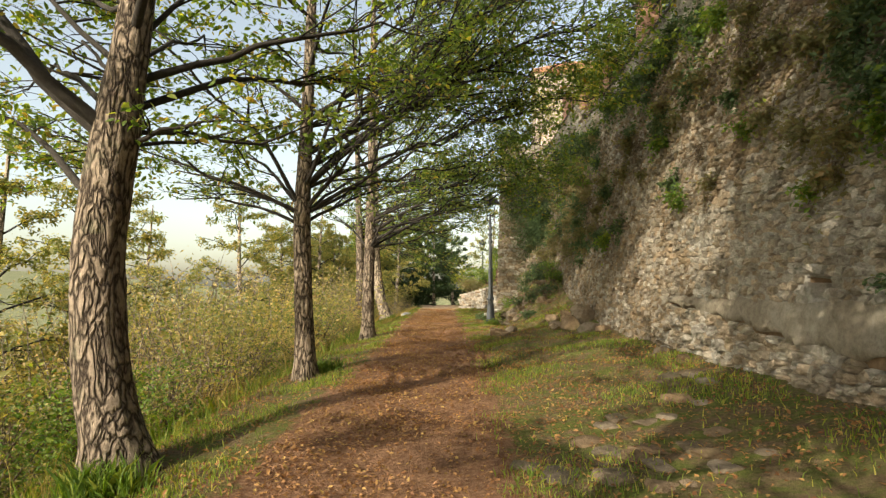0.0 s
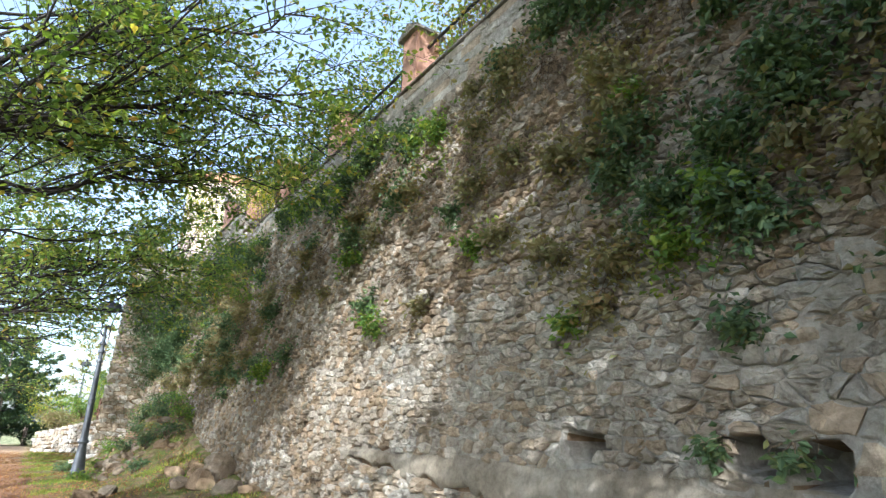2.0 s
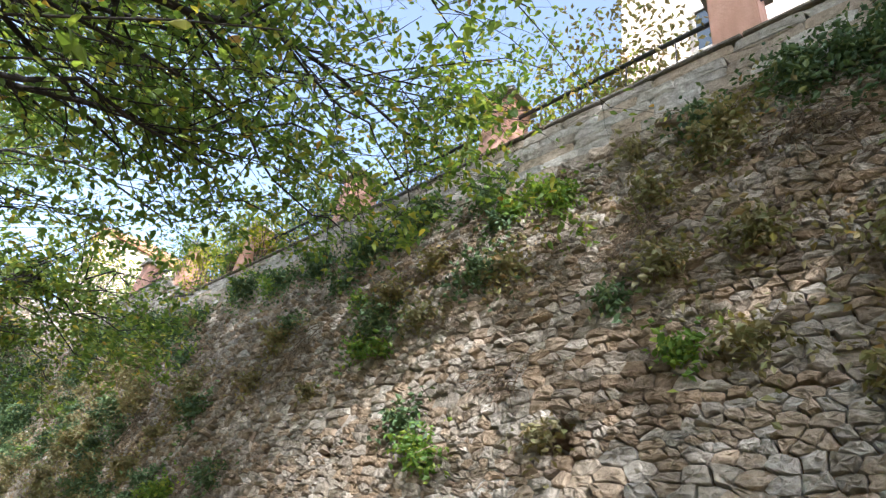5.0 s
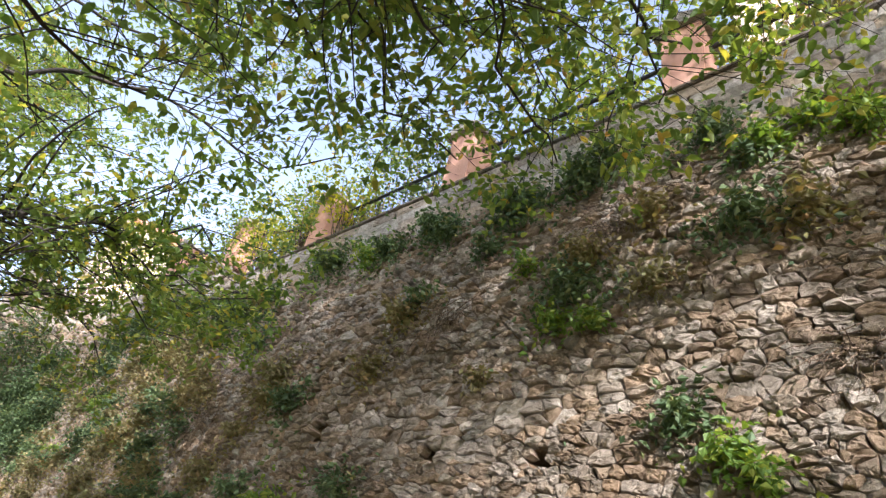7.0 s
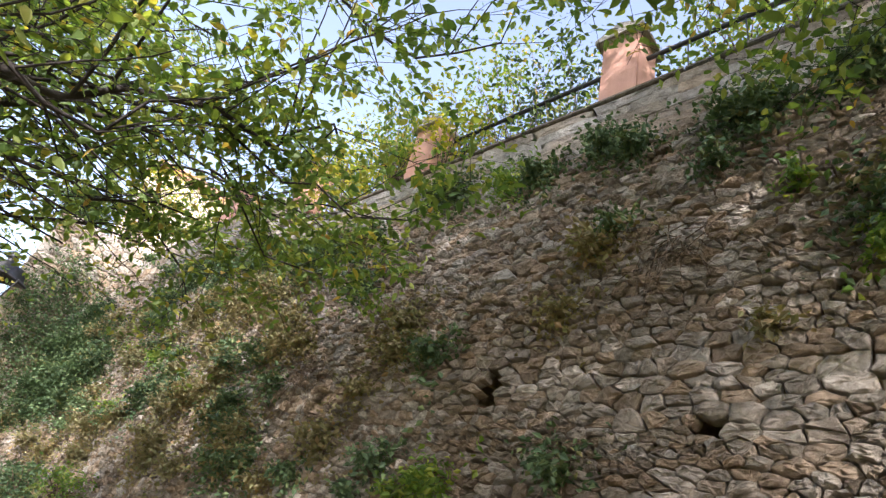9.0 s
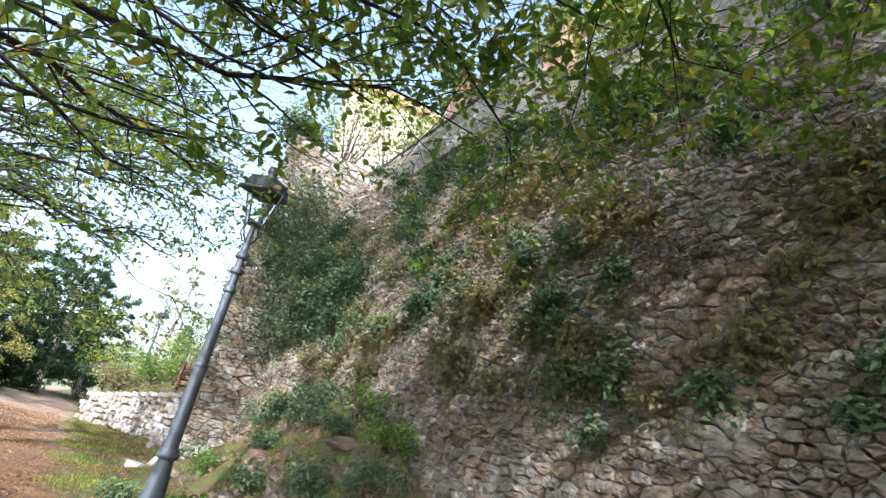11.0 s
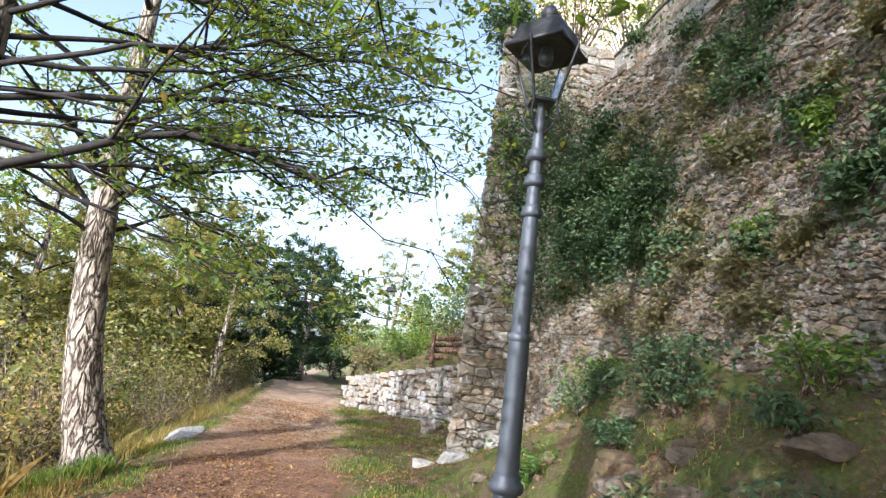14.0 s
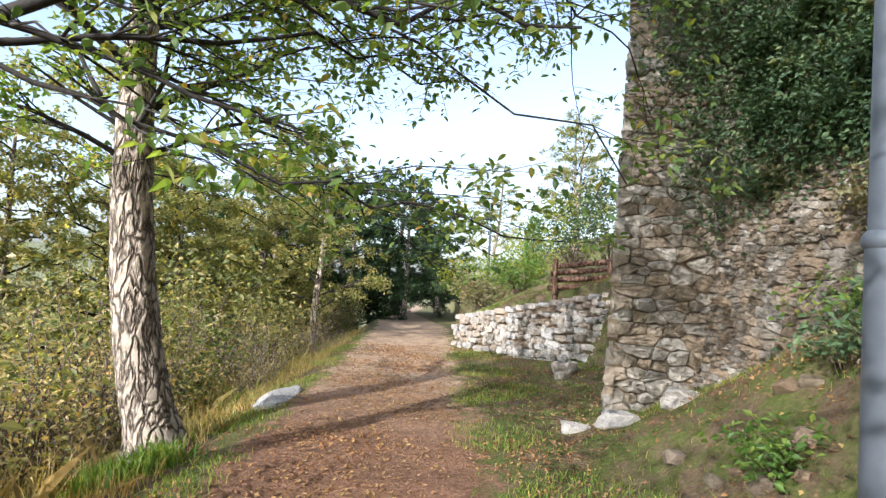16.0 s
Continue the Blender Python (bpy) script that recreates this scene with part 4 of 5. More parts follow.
# trees added behind the walker, out of view, to shade the wall
shade_tree = tree(foot(-2.6, -0.9), [(0, 0, 0), (0, 0, 1.4), (0.05, 0, 3), (0.1, 0, 13.0)], [0.18, 0.15, 0.13, 0.02],
                ring_limbs(12, 3.6, 10.2, 3.2, 0.1, 0.7, 0.05) + overhang(26, 4.0, 12.6, 4.4), "unseen slender tree with furrowed bark, added to shade the wall", M_bark, M_leaf, 30, 0.13, lush=0.6)
for x, y, turn in ((-2.7, -4.6, 8), (-2.5, -8.4, -10), (-2.8, -12.5, 15)):
    copy_thing(shade_tree, pose(*foot(x, y), 0, 0, turn))


# ---- plants on and along the wall ----
def clump(name, label, category, centres, r_leaf, mat, at, stems=0, hang=0.0, group="", stem_mat=None, narrow=0.6, droop=0.3):
    """A leafy clump: stems from its foot and leaves about the given places."""
    thing = empty(name, pose(*at), label, category, group)
    c = np.asarray(centres)
    if stems:
        tubes = Tubes()
        for q in rng.choice(len(c), min(stems, len(c)), False):
            start = np.array((0, 0, 0)) + rng.normal(0, 0.05, 3)
            tubes.add(curve_to(start, c[q], 6, 0.1, 0.12), np.linspace(0.007, 0.002, 6), 3)
        part("stem", tubes.mesh("stem", stem_mat or M_twig), thing)["kind"] = "stuff"
    part("leaf_mass", leaf_mesh("leaf_mass", c, r_leaf, mat, droop, narrow, 0.3), thing)["kind"] = "stuff"
    return thing


def wall_clump(y, z, r, mat, label, dense=1.0, name="ivy"):
    """A mat of leaves hanging on the wall face, ragged and heavier below."""
    n = int(620 * dense * (r / 0.4) ** 2 * min(1, 0.6 / r) ** 0.5) + 80
    a, d = rng.uniform(0, 2 * np.pi, n), np.abs(rng.normal(0, 0.52, n))
    lumps = 1 + 0.35 * np.sin(a * 3 + y) + 0.25 * np.sin(a * 5 + z * 3)
    dy, dz = np.cos(a) * d * r * lumps, np.sin(a) * d * r * lumps * 0.9 - 0.12 * r
    out = np.abs(rng.normal(0, 0.11 + 0.12 * r, n)) * np.exp(-d) + 0.015
    px = wall_x(y + dy, z + dz) - out
    c = np.stack([px - float(wall_x(y, z)), dy, dz], 1)
    keep = z + dz < PARAPET_TOP + 0.35 + lift(y + dy)
    return clump(name, label, "plant", c[keep], 0.062, mat, (float(wall_x(y, z)), y, z), int(10 + 14 * r), 0, "plants on the wall")


IVY_NEAR = ((5.2, 5.55, 0.62), (4.9, 3.5, 0.5), (4.0, 3.4, 0.43), (3.8, 2.8, 0.4), (3.7, 3.9, 0.35), (4.0, 2.2, 0.3), (4.0, 4.5, 0.45), (5.8, 5.5, 0.35), (7.2, 3.9, 0.3), (4.2, 1.55, 0.16),
            (3.78, 1.52, 0.15), (2.9, 3.2, 0.5), (2.6, 4.6, 0.6), (1.6, 3.8, 0.6), (0.9, 5.0, 0.6), (3.2, 5.4, 0.5))
IVY_MID = ((9.9, 5.75, 0.5), (10.6, 5.6, 0.5), (11.6, 5.6, 0.4), (12.6, 5.7, 0.4), (13.8, 5.9, 0.5), (10.9, 5.1, 0.25), (13.4, 2.75, 0.28), (15.3, 2.7, 0.35), (9.0, 3.15, 0.26), (11.8, 2.75, 0.3),
           (13.2, 3.7, 0.33), (14.4, 2.6, 0.26), (15.3, 2.2, 0.14), (13.6, 2.5, 0.14), (16.0, 5.5, 0.7))
IVY_FAR = ((15.6, 5.5, 0.4), (17.6, 5.6, 0.5), (19.0, 6.0, 0.6), (20.2, 6.2, 0.6), (18.1, 6.2, 0.5), (21.2, 5.9, 0.5), (18.6, 4.2, 0.35), (16.8, 3.9, 0.3), (22.0, 4.5, 0.75), (21.9, 3.7, 0.65), (22.7, 3.6, 0.6), (23.1, 4.3, 0.8), (20.0, 3.3, 0.3), (18.8, 3.7, 0.4),
           (23.4, 3.2, 0.5), (19.6, 4.5, 0.4))
for y, z, r in IVY_NEAR + IVY_MID + IVY_FAR:
    wall_clump(y, z, r * (0.68 if y < 8 else 1.0), M_ivy, "dark green ivy hanging on the stone wall")
for y, z, r in ((4.4, 2.8, 0.32), (5.3, 2.4, 0.17), (7.8, 5.3, 0.25), (6.7, 3.4, 0.22), (12.8, 2.6, 0.32), (4.1, 3.1, 0.3), (8.4, 5.35, 0.25)):
    wall_clump(y, z, r, M_bush_light, "fresh green leafy plant rooted in the wall", 1.0, "wall_plant")
for y, z, r in ((8.75, 2.9, 0.22), (8.6, 2.78, 0.15)):
    wall_clump(y, z, r, M_bush_light, "bright green bush rooted in the wall", 1.0, "wall_plant")
for y, z, r in ((6.3, 3.4, 0.3), (6.2, 4.2, 0.34), (5.7, 3.1, 0.26), (7.1, 5.5, 0.22), (11.8, 4.5, 0.4), (13.7, 3.8, 0.4), (10.6, 3.6, 0.16), (17.0, 4.9, 0.6), (14.0, 3.4, 0.22), (20.5, 4.4, 0.45), (5.5, 3.9, 0.45), (6.9, 4.9, 0.4),
                (8.2, 4.5, 0.4), (7.6, 2.9, 0.2), (15.8, 4.3, 0.5), (5.0, 4.6, 0.5), (9.2, 4.2, 0.3), (16.4, 3.2, 0.35), (18.0, 3.0, 0.3), (3.0, 2.4, 0.3), (12.0, 3.9, 0.3)):
    wall_clump(y, z, r, M_bush_olive, "dry brownish scrub clinging to the wall", 0.6, "dry_scrub")


def dead_vine(y, z, r):
    """A tangle of bare brown stems hanging off the wall."""
    at = (float(wall_x(y, z)) - 0.03, y, z)
    thing = empty("dead_vine", pose(*at), "tangle of dry brown vine stems on the wall", "vine", "plants on the wall")
    for bundle in range(3):
        tubes = Tubes()
        for _ in range(14):
            a = np.array((-0.02, rng.normal(0, r * 0.4), rng.normal(0, r * 0.3)))
            b = a + np.array((-abs(rng.normal(0, 0.12)), rng.normal(0, r * 0.7), -abs(rng.normal(0, r * 0.8))))
            tubes.add(curve_to(a, b, 8, rng.uniform(0, 0.25), 0.15), np.linspace(0.006, 0.002, 8), 3)
        part("stem", tubes.mesh("stem", M_twig), thing)


for y, z, r in ((4.2, 5.1, 0.5), (5.9, 5.0, 0.4), (4.9, 4.8, 0.5), (3.6, 5.6, 0.5), (7.0, 4.5, 0.35), (11.2, 4.3, 0.4), (9.6, 5.0, 0.35), (15.0, 3.6, 0.4), (19.3, 3.9, 0.4), (8.1, 3.4, 0.3)):
    dead_vine(y, z, r)


# thin growth over the upper wall
for q in range(165):
    y = rng.uniform(1.5, 23.5) if q < 80 else rng.uniform(1.2, 5.4) if q < 115 else rng.uniform(15.5, 22.5)
    z = 2.4 + 3.3 * rng.random() ** 0.7 if q < 80 else rng.uniform(2.6, 5.7)
    if 6.5 < y < 12 and z < 4.2 and rng.random() < 0.8:
        continue
    kind = rng.random() if q < 80 else 0.25 + 0.75 * rng.random()
    if kind < 0.12:
        wall_clump(y, z, rng.uniform(0.15, 0.3), M_bush_light, "fresh green leafy plant rooted in the wall", 0.8, "wall_plant")
    elif kind < 0.5:
        wall_clump(y, z, rng.uniform(0.2, 0.5), M_ivy, "patch of dark ivy on the stone wall", 0.7)
    else:
        wall_clump(y, z, rng.uniform(0.2, 0.5), M_bush_olive, "dry brownish scrub clinging to the wall", 0.6, "dry_scrub")
for y in np.arange(9.7, 23.5, 1.1):
    wall_clump(y, 5.95 + float(lift(y)) + rng.uniform(-0.35, 0.25), rng.uniform(0.25, 0.5), M_ivy if rng.random() < 0.6 else M_bush_light, "ivy and weeds spilling over the parapet", 0.8)
for y in (4.3, 5.1, 5.8):
    wall_clump(y, 5.9 + rng.uniform(-0.2, 0.1), 0.42, M_ivy, "dark ivy spilling over the parapet", 0.9)


# tower ivy
def tower_clump(x, z, r):
    n = int(420 * (r / 0.5) ** 2)
    c = np.stack([rng.normal(0, r * 0.5, n), -np.abs(rng.normal(0, 0.14, n)) - 0.06, rng.normal(0, r * 0.55, n)], 1)
    clump("ivy", "dark ivy mat over the tower corner", "plant", c, 0.065, M_ivy, (x, TY0, z), 10, 0, "plants on the wall")


for y, z, r in ((22.2, 4.2, 0.9), (22.9, 4.9, 0.95), (23.4, 3.9, 0.8), (23.6, 4.8, 0.9), (22.6, 3.7, 0.7), (23.3, 5.6, 0.6)):
    wall_clump(y, z, r, M_leaf_dark, "deep mass of dark ivy over the wall corner", 1.1)
for x, z, r in ((2.6, 4.4, 0.6), (2.7, 5.0, 0.7), (2.55, 3.4, 0.45), (2.7, 2.8, 0.35), (2.8, 5.8, 0.7), (2.1, 5.3, 0.4), (2.2, 4.6, 0.5), (2.6, 3.7, 0.5), (2.0, 5.6, 0.6), (2.9, 5.2, 0.7), (2.5, 6.3, 0.6)):
    tower_clump(x, z, r)


# ---- rocks ----
def rock(name, x, y, size, squash, label, mat=M_rock, sink=0.3, seed=0.0, group="loose stones"):
    bm = bmesh.new()
    bmesh.ops.create_icosphere(bm, subdivisions=3, radius=1)
    cuts = [(Vector(q).normalized(), d) for q, d in zip(rng.normal(0, 1, (11, 3)), rng.uniform(0.5, 0.85, 11))]
    for v in bm.verts:
        d = v.co.normalized()
        k = 1 + 0.5 * noise.noise(d * 1.5 + Vector((seed, x, y))) + 0.25 * noise.noise(d * 3.4 + Vector((y, seed, x))) + 0.1 * noise.noise(d * 8 + Vector((x, y, seed)))
        c = [max(-0.86, min(0.8, q)) for q in d * k]
        for n, d in cuts:
            over = n.dot(Vector(c)) - d
            if over > 0:
                c = Vector(c) - n * over
        v.co = Vector((c[0] * size * 1.2, c[1] * size, c[2] * size * squash))
    ob = new(name, bm_mesh(name, bm, mat))
    ob.matrix_basis = pose(x, y, float(ground_z(x, y)) + size * squash * (0.7 - sink * 1.4), 0, 0, seed * 57)
    return tagged(ob, label, "rock", group)


for k, (x, y, s, q) in enumerate(((0.95, 13.8, 0.24, 0.8), (1.25, 14.4, 0.2, 0.9), (0.75, 14.3, 0.14, 0.8), (2.45, 12.9, 0.26, 1.1), (2.7, 12.2, 0.22, 1.0), (2.6, 13.8, 0.26, 1.0), (2.8, 11.4, 0.18, 0.8), (2.2, 13.3, 0.18, 0.9), (2.75, 13.2, 0.3, 1.3), (2.3, 14.4, 0.2, 0.9), (2.8, 7.4, 0.1, 0.6), (2.82, 8.3, 0.12, 0.6),
                                  (2.1, 18.6, 0.15, 0.7), (1.95, 17.9, 0.14, 0.7), (2.45, 17.4, 0.2, 0.8), (1.6, 19.6, 0.2, 0.8), (2.2, 20.2, 0.25, 0.8), (1.75, 18.9, 0.17, 0.7))):
    rock("rock", x, y, s, q, "rough weathered rock bedded in the bank", M_rock, 0.35, k * 1.7)
for k, (x, y, s, q) in enumerate(((1.78, 27.6, 0.27, 0.75), (1.6, 26.9, 0.14, 0.7), (1.55, 23.75, 0.24, 0.5), (2.15, 23.6, 0.26, 0.6), (1.15, 23.9, 0.16, 0.5))):
    rock("boulder", x, y, s, q, "pale limestone boulder lying in the grass", M_pale_stone if y > 20 else M_rock, 0.35 if y > 20 else 0.5, 20 + k * 1.3)
for k in range(30):
    x, y = ((0.95, 4.4), (1.5, 4.1), (1.75, 5.6), (2.2, 6.6))[k % 4]
    rock("stone", x + rng.normal(0, 0.3), y + rng.normal(0, 0.3), rng.uniform(0.06, 0.22), 0.3, "worn grey stone sunk in the turf", M_rock, 0.62, 80 + k)
for k in range(26):
    x, y = rng.uniform(1.5, 2.8), rng.uniform(16.8, 22.6)
    rock("stone", x, y, rng.uniform(0.05, 0.15), 0.8, "small grey stone on the earth bank", M_rock, 0.45, 40 + k)
for k in range(40):
    x, y = rng.uniform(1.3, 2.7), rng.uniform(17.6, 20.3)
    rock("outcrop", x, y, rng.uniform(0.08, 0.22), rng.uniform(0.6, 0.9), "rough brownish rock showing through the earth bank", M_rock, 0.6, 120 + k * 2.3, "rock outcrops")
kerb = rock("kerb_stone", -2.32, 24.8, 0.5, 0.3, "long flat worn kerb stone at the path edge", M_pale_stone, 0.45, 0.0)
kerb.scale = (0.35, 1.6, 0.95)
kerb.rotation_euler = (0, 0, radians(-3))


# ---- street lamp ----
def street_lamp(at, label):
    lamp = empty("street_lamp", pose(*at), label, "street lamp", "street lamps")
    part("base", lathe("base", [(0.0, 0), (0.17, 0), (0.17, 0.06), (0.14, 0.1), (0.125, 0.3), (0.1, 0.55), (0.085, 0.66), (0.085, 0.7)], M_iron, 24), lamp)
    part("base_ring", lathe("base_ring", [(0.085, 0.69), (0.115, 0.7), (0.122, 0.73), (0.115, 0.76), (0.095, 0.775), (0.1, 0.8), (0.082, 0.82)], M_iron, 24), lamp)
    part("lower_shaft", lathe("lower_shaft", [(0.08, 0.8), (0.073, 1.72), (0.073, 1.74)], M_iron, 24), lamp)
    part("joint_ring", lathe("joint_ring", [(0.07, 1.71), (0.082, 1.72), (0.082, 1.75), (0.066, 1.77)], M_iron, 24), lamp)
    part("upper_shaft", lathe("upper_shaft", [(0.066, 1.75), (0.056, 2.62), (0.056, 2.66)], M_iron, 24), lamp, "grey paint with rust and pale worn patches")
    for z in (2.62, 2.86, 3.06):
        part("collar", lathe("collar", [(0.05, z), (0.075, z + 0.012), (0.082, z + 0.035), (0.07, z + 0.06), (0.074, z + 0.075), (0.05, z + 0.1)], M_iron, 24), lamp)
    part("neck", lathe("neck", [(0.05, 2.66), (0.046, 3.1), (0.04, 3.3), (0.03, 3.52), (0.045, 3.55), (0.0, 3.56)], M_iron, 20), lamp)
    for k in range(4):
        a = k * math.pi / 2 + math.pi / 4
        c, s = math.cos(a), math.sin(a)
        t = Tubes()
        t.add([(c * 0.03, s * 0.03, 3.28), (c * 0.1, s * 0.1, 3.33), (c * 0.15, s * 0.15, 3.42), (c * 0.13, s * 0.13, 3.52), (c * 0.12, s * 0.12, 3.56)], 0.009, 6)
        part("bracket", t.mesh("bracket", M_iron_dark), lamp)
        t = Tubes()
        t.add([(c * 0.13, s * 0.13, 3.54), (c * 0.27, s * 0.27, 3.98)], 0.012, 6)
        part("frame_bar", t.mesh("frame_bar", M_iron_dark), lamp)
        c2, s2 = math.cos(a + math.pi / 2), math.sin(a + math.pi / 2)
        v = [(c * 0.125, s * 0.125, 3.56), (c2 * 0.125, s2 * 0.125, 3.56), (c2 * 0.258, s2 * 0.258, 3.96), (c * 0.258, s * 0.258, 3.96)]
        pane = part("pane", quads_mesh("pane", v, [(0, 1, 2, 3)], M_glass), lamp)
        pane.modifiers.new("thickness", "SOLIDIFY").thickness = 0.003
        pane.visible_shadow = False
    bm = bmesh.new()
    box_bm(bm, -0.09, -0.09, 3.53, 0.09, 0.09, 3.555, 0.004)
    part("lantern_floor", bm_mesh("lantern_floor", bm, M_iron_dark), lamp)
    prof = [(0.0, 4.0), (0.27, 3.965), (0.34, 3.95), (0.345, 3.975), (0.285, 4.02), (0.255, 4.11), (0.235, 4.16), (0.12, 4.19), (0.06, 4.2), (0.0, 4.21)]
    part("roof", lathe("roof", prof, M_iron_dark, 4), lamp, "dark square lantern roof").rotation_euler = (0, 0, 0)
    part("finial", lathe("finial", [(0.05, 4.19), (0.055, 4.21), (0.04, 4.23), (0.065, 4.26), (0.07, 4.3), (0.05, 4.35), (0.0, 4.37)], M_iron_dark, 14), lamp)
    part("lamp_holder", lathe("lamp_holder", [(0.0, 3.86), (0.05, 3.87), (0.06, 3.92), (0.05, 3.97), (0.05, 4.0)], M_iron, 14), lamp)
    return lamp


street_lamp((1.02, 19.4, 0.37), "grey cast-iron street lamp with a dark square lantern")
street_lamp((1.75, 45.0, 0.9), "distant grey iron street lamp beyond the garden")


# ---- on the terrace above ----
def gate_pillar(y):
    pillar = empty("pillar", pose(3.98, y, PARAPET_TOP + float(lift(y))), "salmon plastered brick pillar with a small gabled stone cap", "pillar", "pillars on the parapet")
    bm = bmesh.new()
    box_bm(bm, -0.21, -0.21, 0.0, 0.21, 0.21, 1.0, 0.012)
    part("shaft", bm_mesh("shaft", bm, M_pink), pillar)
    bm = bmesh.new()
    v = [bm.verts.new(c) for c in ((-0.28, -0.28, 1.0), (0.28, -0.28, 1.0), (0.28, 0.28, 1.0), (-0.28, 0.28, 1.0), (-0.28, -0.28, 1.05), (0.28, -0.28, 1.05), (0.28, 0.28, 1.05), (-0.28, 0.28, 1.05), (-0.28, 0, 1.2), (0.28, 0, 1.2))]
    for f in ((3, 2, 1, 0), (0, 1, 5, 4), (2, 3, 7, 6), (4, 5, 9, 8), (6, 7, 8, 9), (1, 2, 6, 9, 5), (3, 0, 4, 8, 7)):
        bm.faces.new([v[k] for k in f])
    part("cap", bm_mesh("cap", bm, M_ashlar), pillar, "gabled grey stone cap")
    return pillar


PILLAR_Y = (0.4, 3.3, 6.2, 9.0, 11.9, 14.8, 17.8, 20.7)
for y in PILLAR_Y:
    gate_pillar(y)
for a, b in zip(PILLAR_Y, PILLAR_Y[1:]):
    up_a, up_b = float(lift(a)), float(lift(b))
    rail = empty("railing", pose(3.98, a + 0.21, PARAPET_TOP + up_a), "thin dark iron railing between the pillars", "railing", "railings on the parapet")
    ln = b - a - 0.42
    for z, r in ((0.75, 0.028), (0.12, 0.012)):
        t = Tubes()
        t.add([(0, ln * q, z + (up_b - up_a) * float(smooth(0, 1, q))) for q in np.linspace(0, 1, 9)], r, 8)
        part("rail", t.mesh("rail", M_iron_dark), rail)
    for q in np.arange(0.4, ln, 0.55):
        t = Tubes()
        t.add([(0, q, float(lift(a + 0.21 + q)) - up_a), (0, q, 0.75 + (up_b - up_a) * float(smooth(0, 1, q / ln)))], 0.008, 5)
        part("bar", t.mesh("bar", M_iron_dark), rail)


def house(x0, y0, x1, y1, z0, z1, label, wall_mat, windows):
    """A plain plastered house with a hipped tile roof; windows: (face, along, height)."""
    h = empty("house", pose(x0, y0, z0), label, "house", "houses above the wall")
    w, d, t = x1 - x0, y1 - y0, z1 - z0
    bm = bmesh.new()
    box_bm(bm, 0, 0, 0, w, d, t)
    part("wall", bm_mesh("wall", bm, wall_mat), h)
    bm = bmesh.new()
    o = 0.15
    v = [bm.verts.new(c) for c in ((-o, -o, t), (w + o, -o, t), (w + o, d + o, t), (-o, d + o, t), (-o, -o, t + 0.12), (w + o, -o, t + 0.12), (w + o, d + o, t + 0.12), (-o, d + o, t + 0.12), (w * 0.3, d / 2, t + 0.8), (w * 0.7, d / 2, t + 0.8))]
    for f in ((3, 2, 1, 0), (0, 1, 5, 4), (1, 2, 6, 5), (2, 3, 7, 6), (3, 0, 4, 7), (4, 5, 9, 8), (5, 6, 9), (6, 7, 8, 9), (7, 4, 8)):
        bm.faces.new([v[k] for k in f])
    part("roof", bm_mesh("roof", bm, M_tile), h, "hipped clay tile roof")
    for axis, s, z in windows:
        win = new("window")
        win.parent = h
        win.matrix_basis = pose(s, -0.01, z) if axis == "y" else pose(-0.01, s, z, 0, 0, -90)
        bm = bmesh.new()
        box_bm(bm, -0.42, -0.02, 0.0, 0.42, 0.0, 1.2)
        part("pane", bm_mesh("pane", bm, M_window), win)
        bm = bmesh.new()
        for q in ((-0.48, 0.0, -0.42, 1.2), (0.42, 0.0, 0.48, 1.2), (-0.48, 1.2, 0.48, 1.28), (-0.55, -0.07, 0.55, 0.0)):
            box_bm(bm, q[0], -0.06, q[1], q[2], 0.0, q[3])
        part("frame", bm_mesh("frame", bm, M_ashlar), win)
    return h


house(3.8, 28.8, 9.5, 30.0, 1.0, 12.4, "sunlit cream plastered house above the tower", M_cream, (("y", 2.0, 7.6), ("y", 4.4, 7.6)))
house(7.5, 2.6, 14.0, 9.2, 5.4, 15.0, "sunlit cream plastered house behind the parapet", M_cream, (("x", 2.0, 6.2), ("x", 4.6, 6.2)))


# shrubs behind and over the parapet
def bush(at, r, h, mat, label, n=900, leaf=0.07, stems=26, name="bush", group="shrubs", stem_mat=None):
    """Many stems from one foot; leaf tufts at their ends with gaps between."""
    tufts = max(8, n // 38)
    a, q = rng.uniform(0, 2 * np.pi, tufts), rng.uniform(0.15, 1, tufts) ** 0.6
    zc = h * rng.uniform(0.25, 1.0, tufts)
    tc = np.stack([np.cos(a) * q * r * (0.5 + 0.6 * zc / h), np.sin(a) * q * r * (0.5 + 0.6 * zc / h), zc], 1)
    c = (tc[:, None] + rng.normal(0, 0.17 * r + 0.04, (tufts, 38, 3)) * (1, 1, 0.7)).reshape(-1, 3)
    c = c[c[:, 2] > 0.02]
    thing = empty(name, pose(*at), label, "shrub", group)
    tubes = Tubes()
    for k in range(min(stems, tufts)):
        tubes.add(curve_to((rng.normal(0, 0.07), rng.normal(0, 0.07), -0.05), tc[k], 6, 0.08, 0.1), np.linspace(0.014, 0.003, 6), 4)
    part("stem", tubes.mesh("stem", stem_mat or M_twig), thing)["kind"] = "stuff"
    part("leaf_mass", leaf_mesh("leaf_mass", c, leaf, mat, 0.2, 0.55, 0.35), thing)["kind"] = "stuff"
    return thing


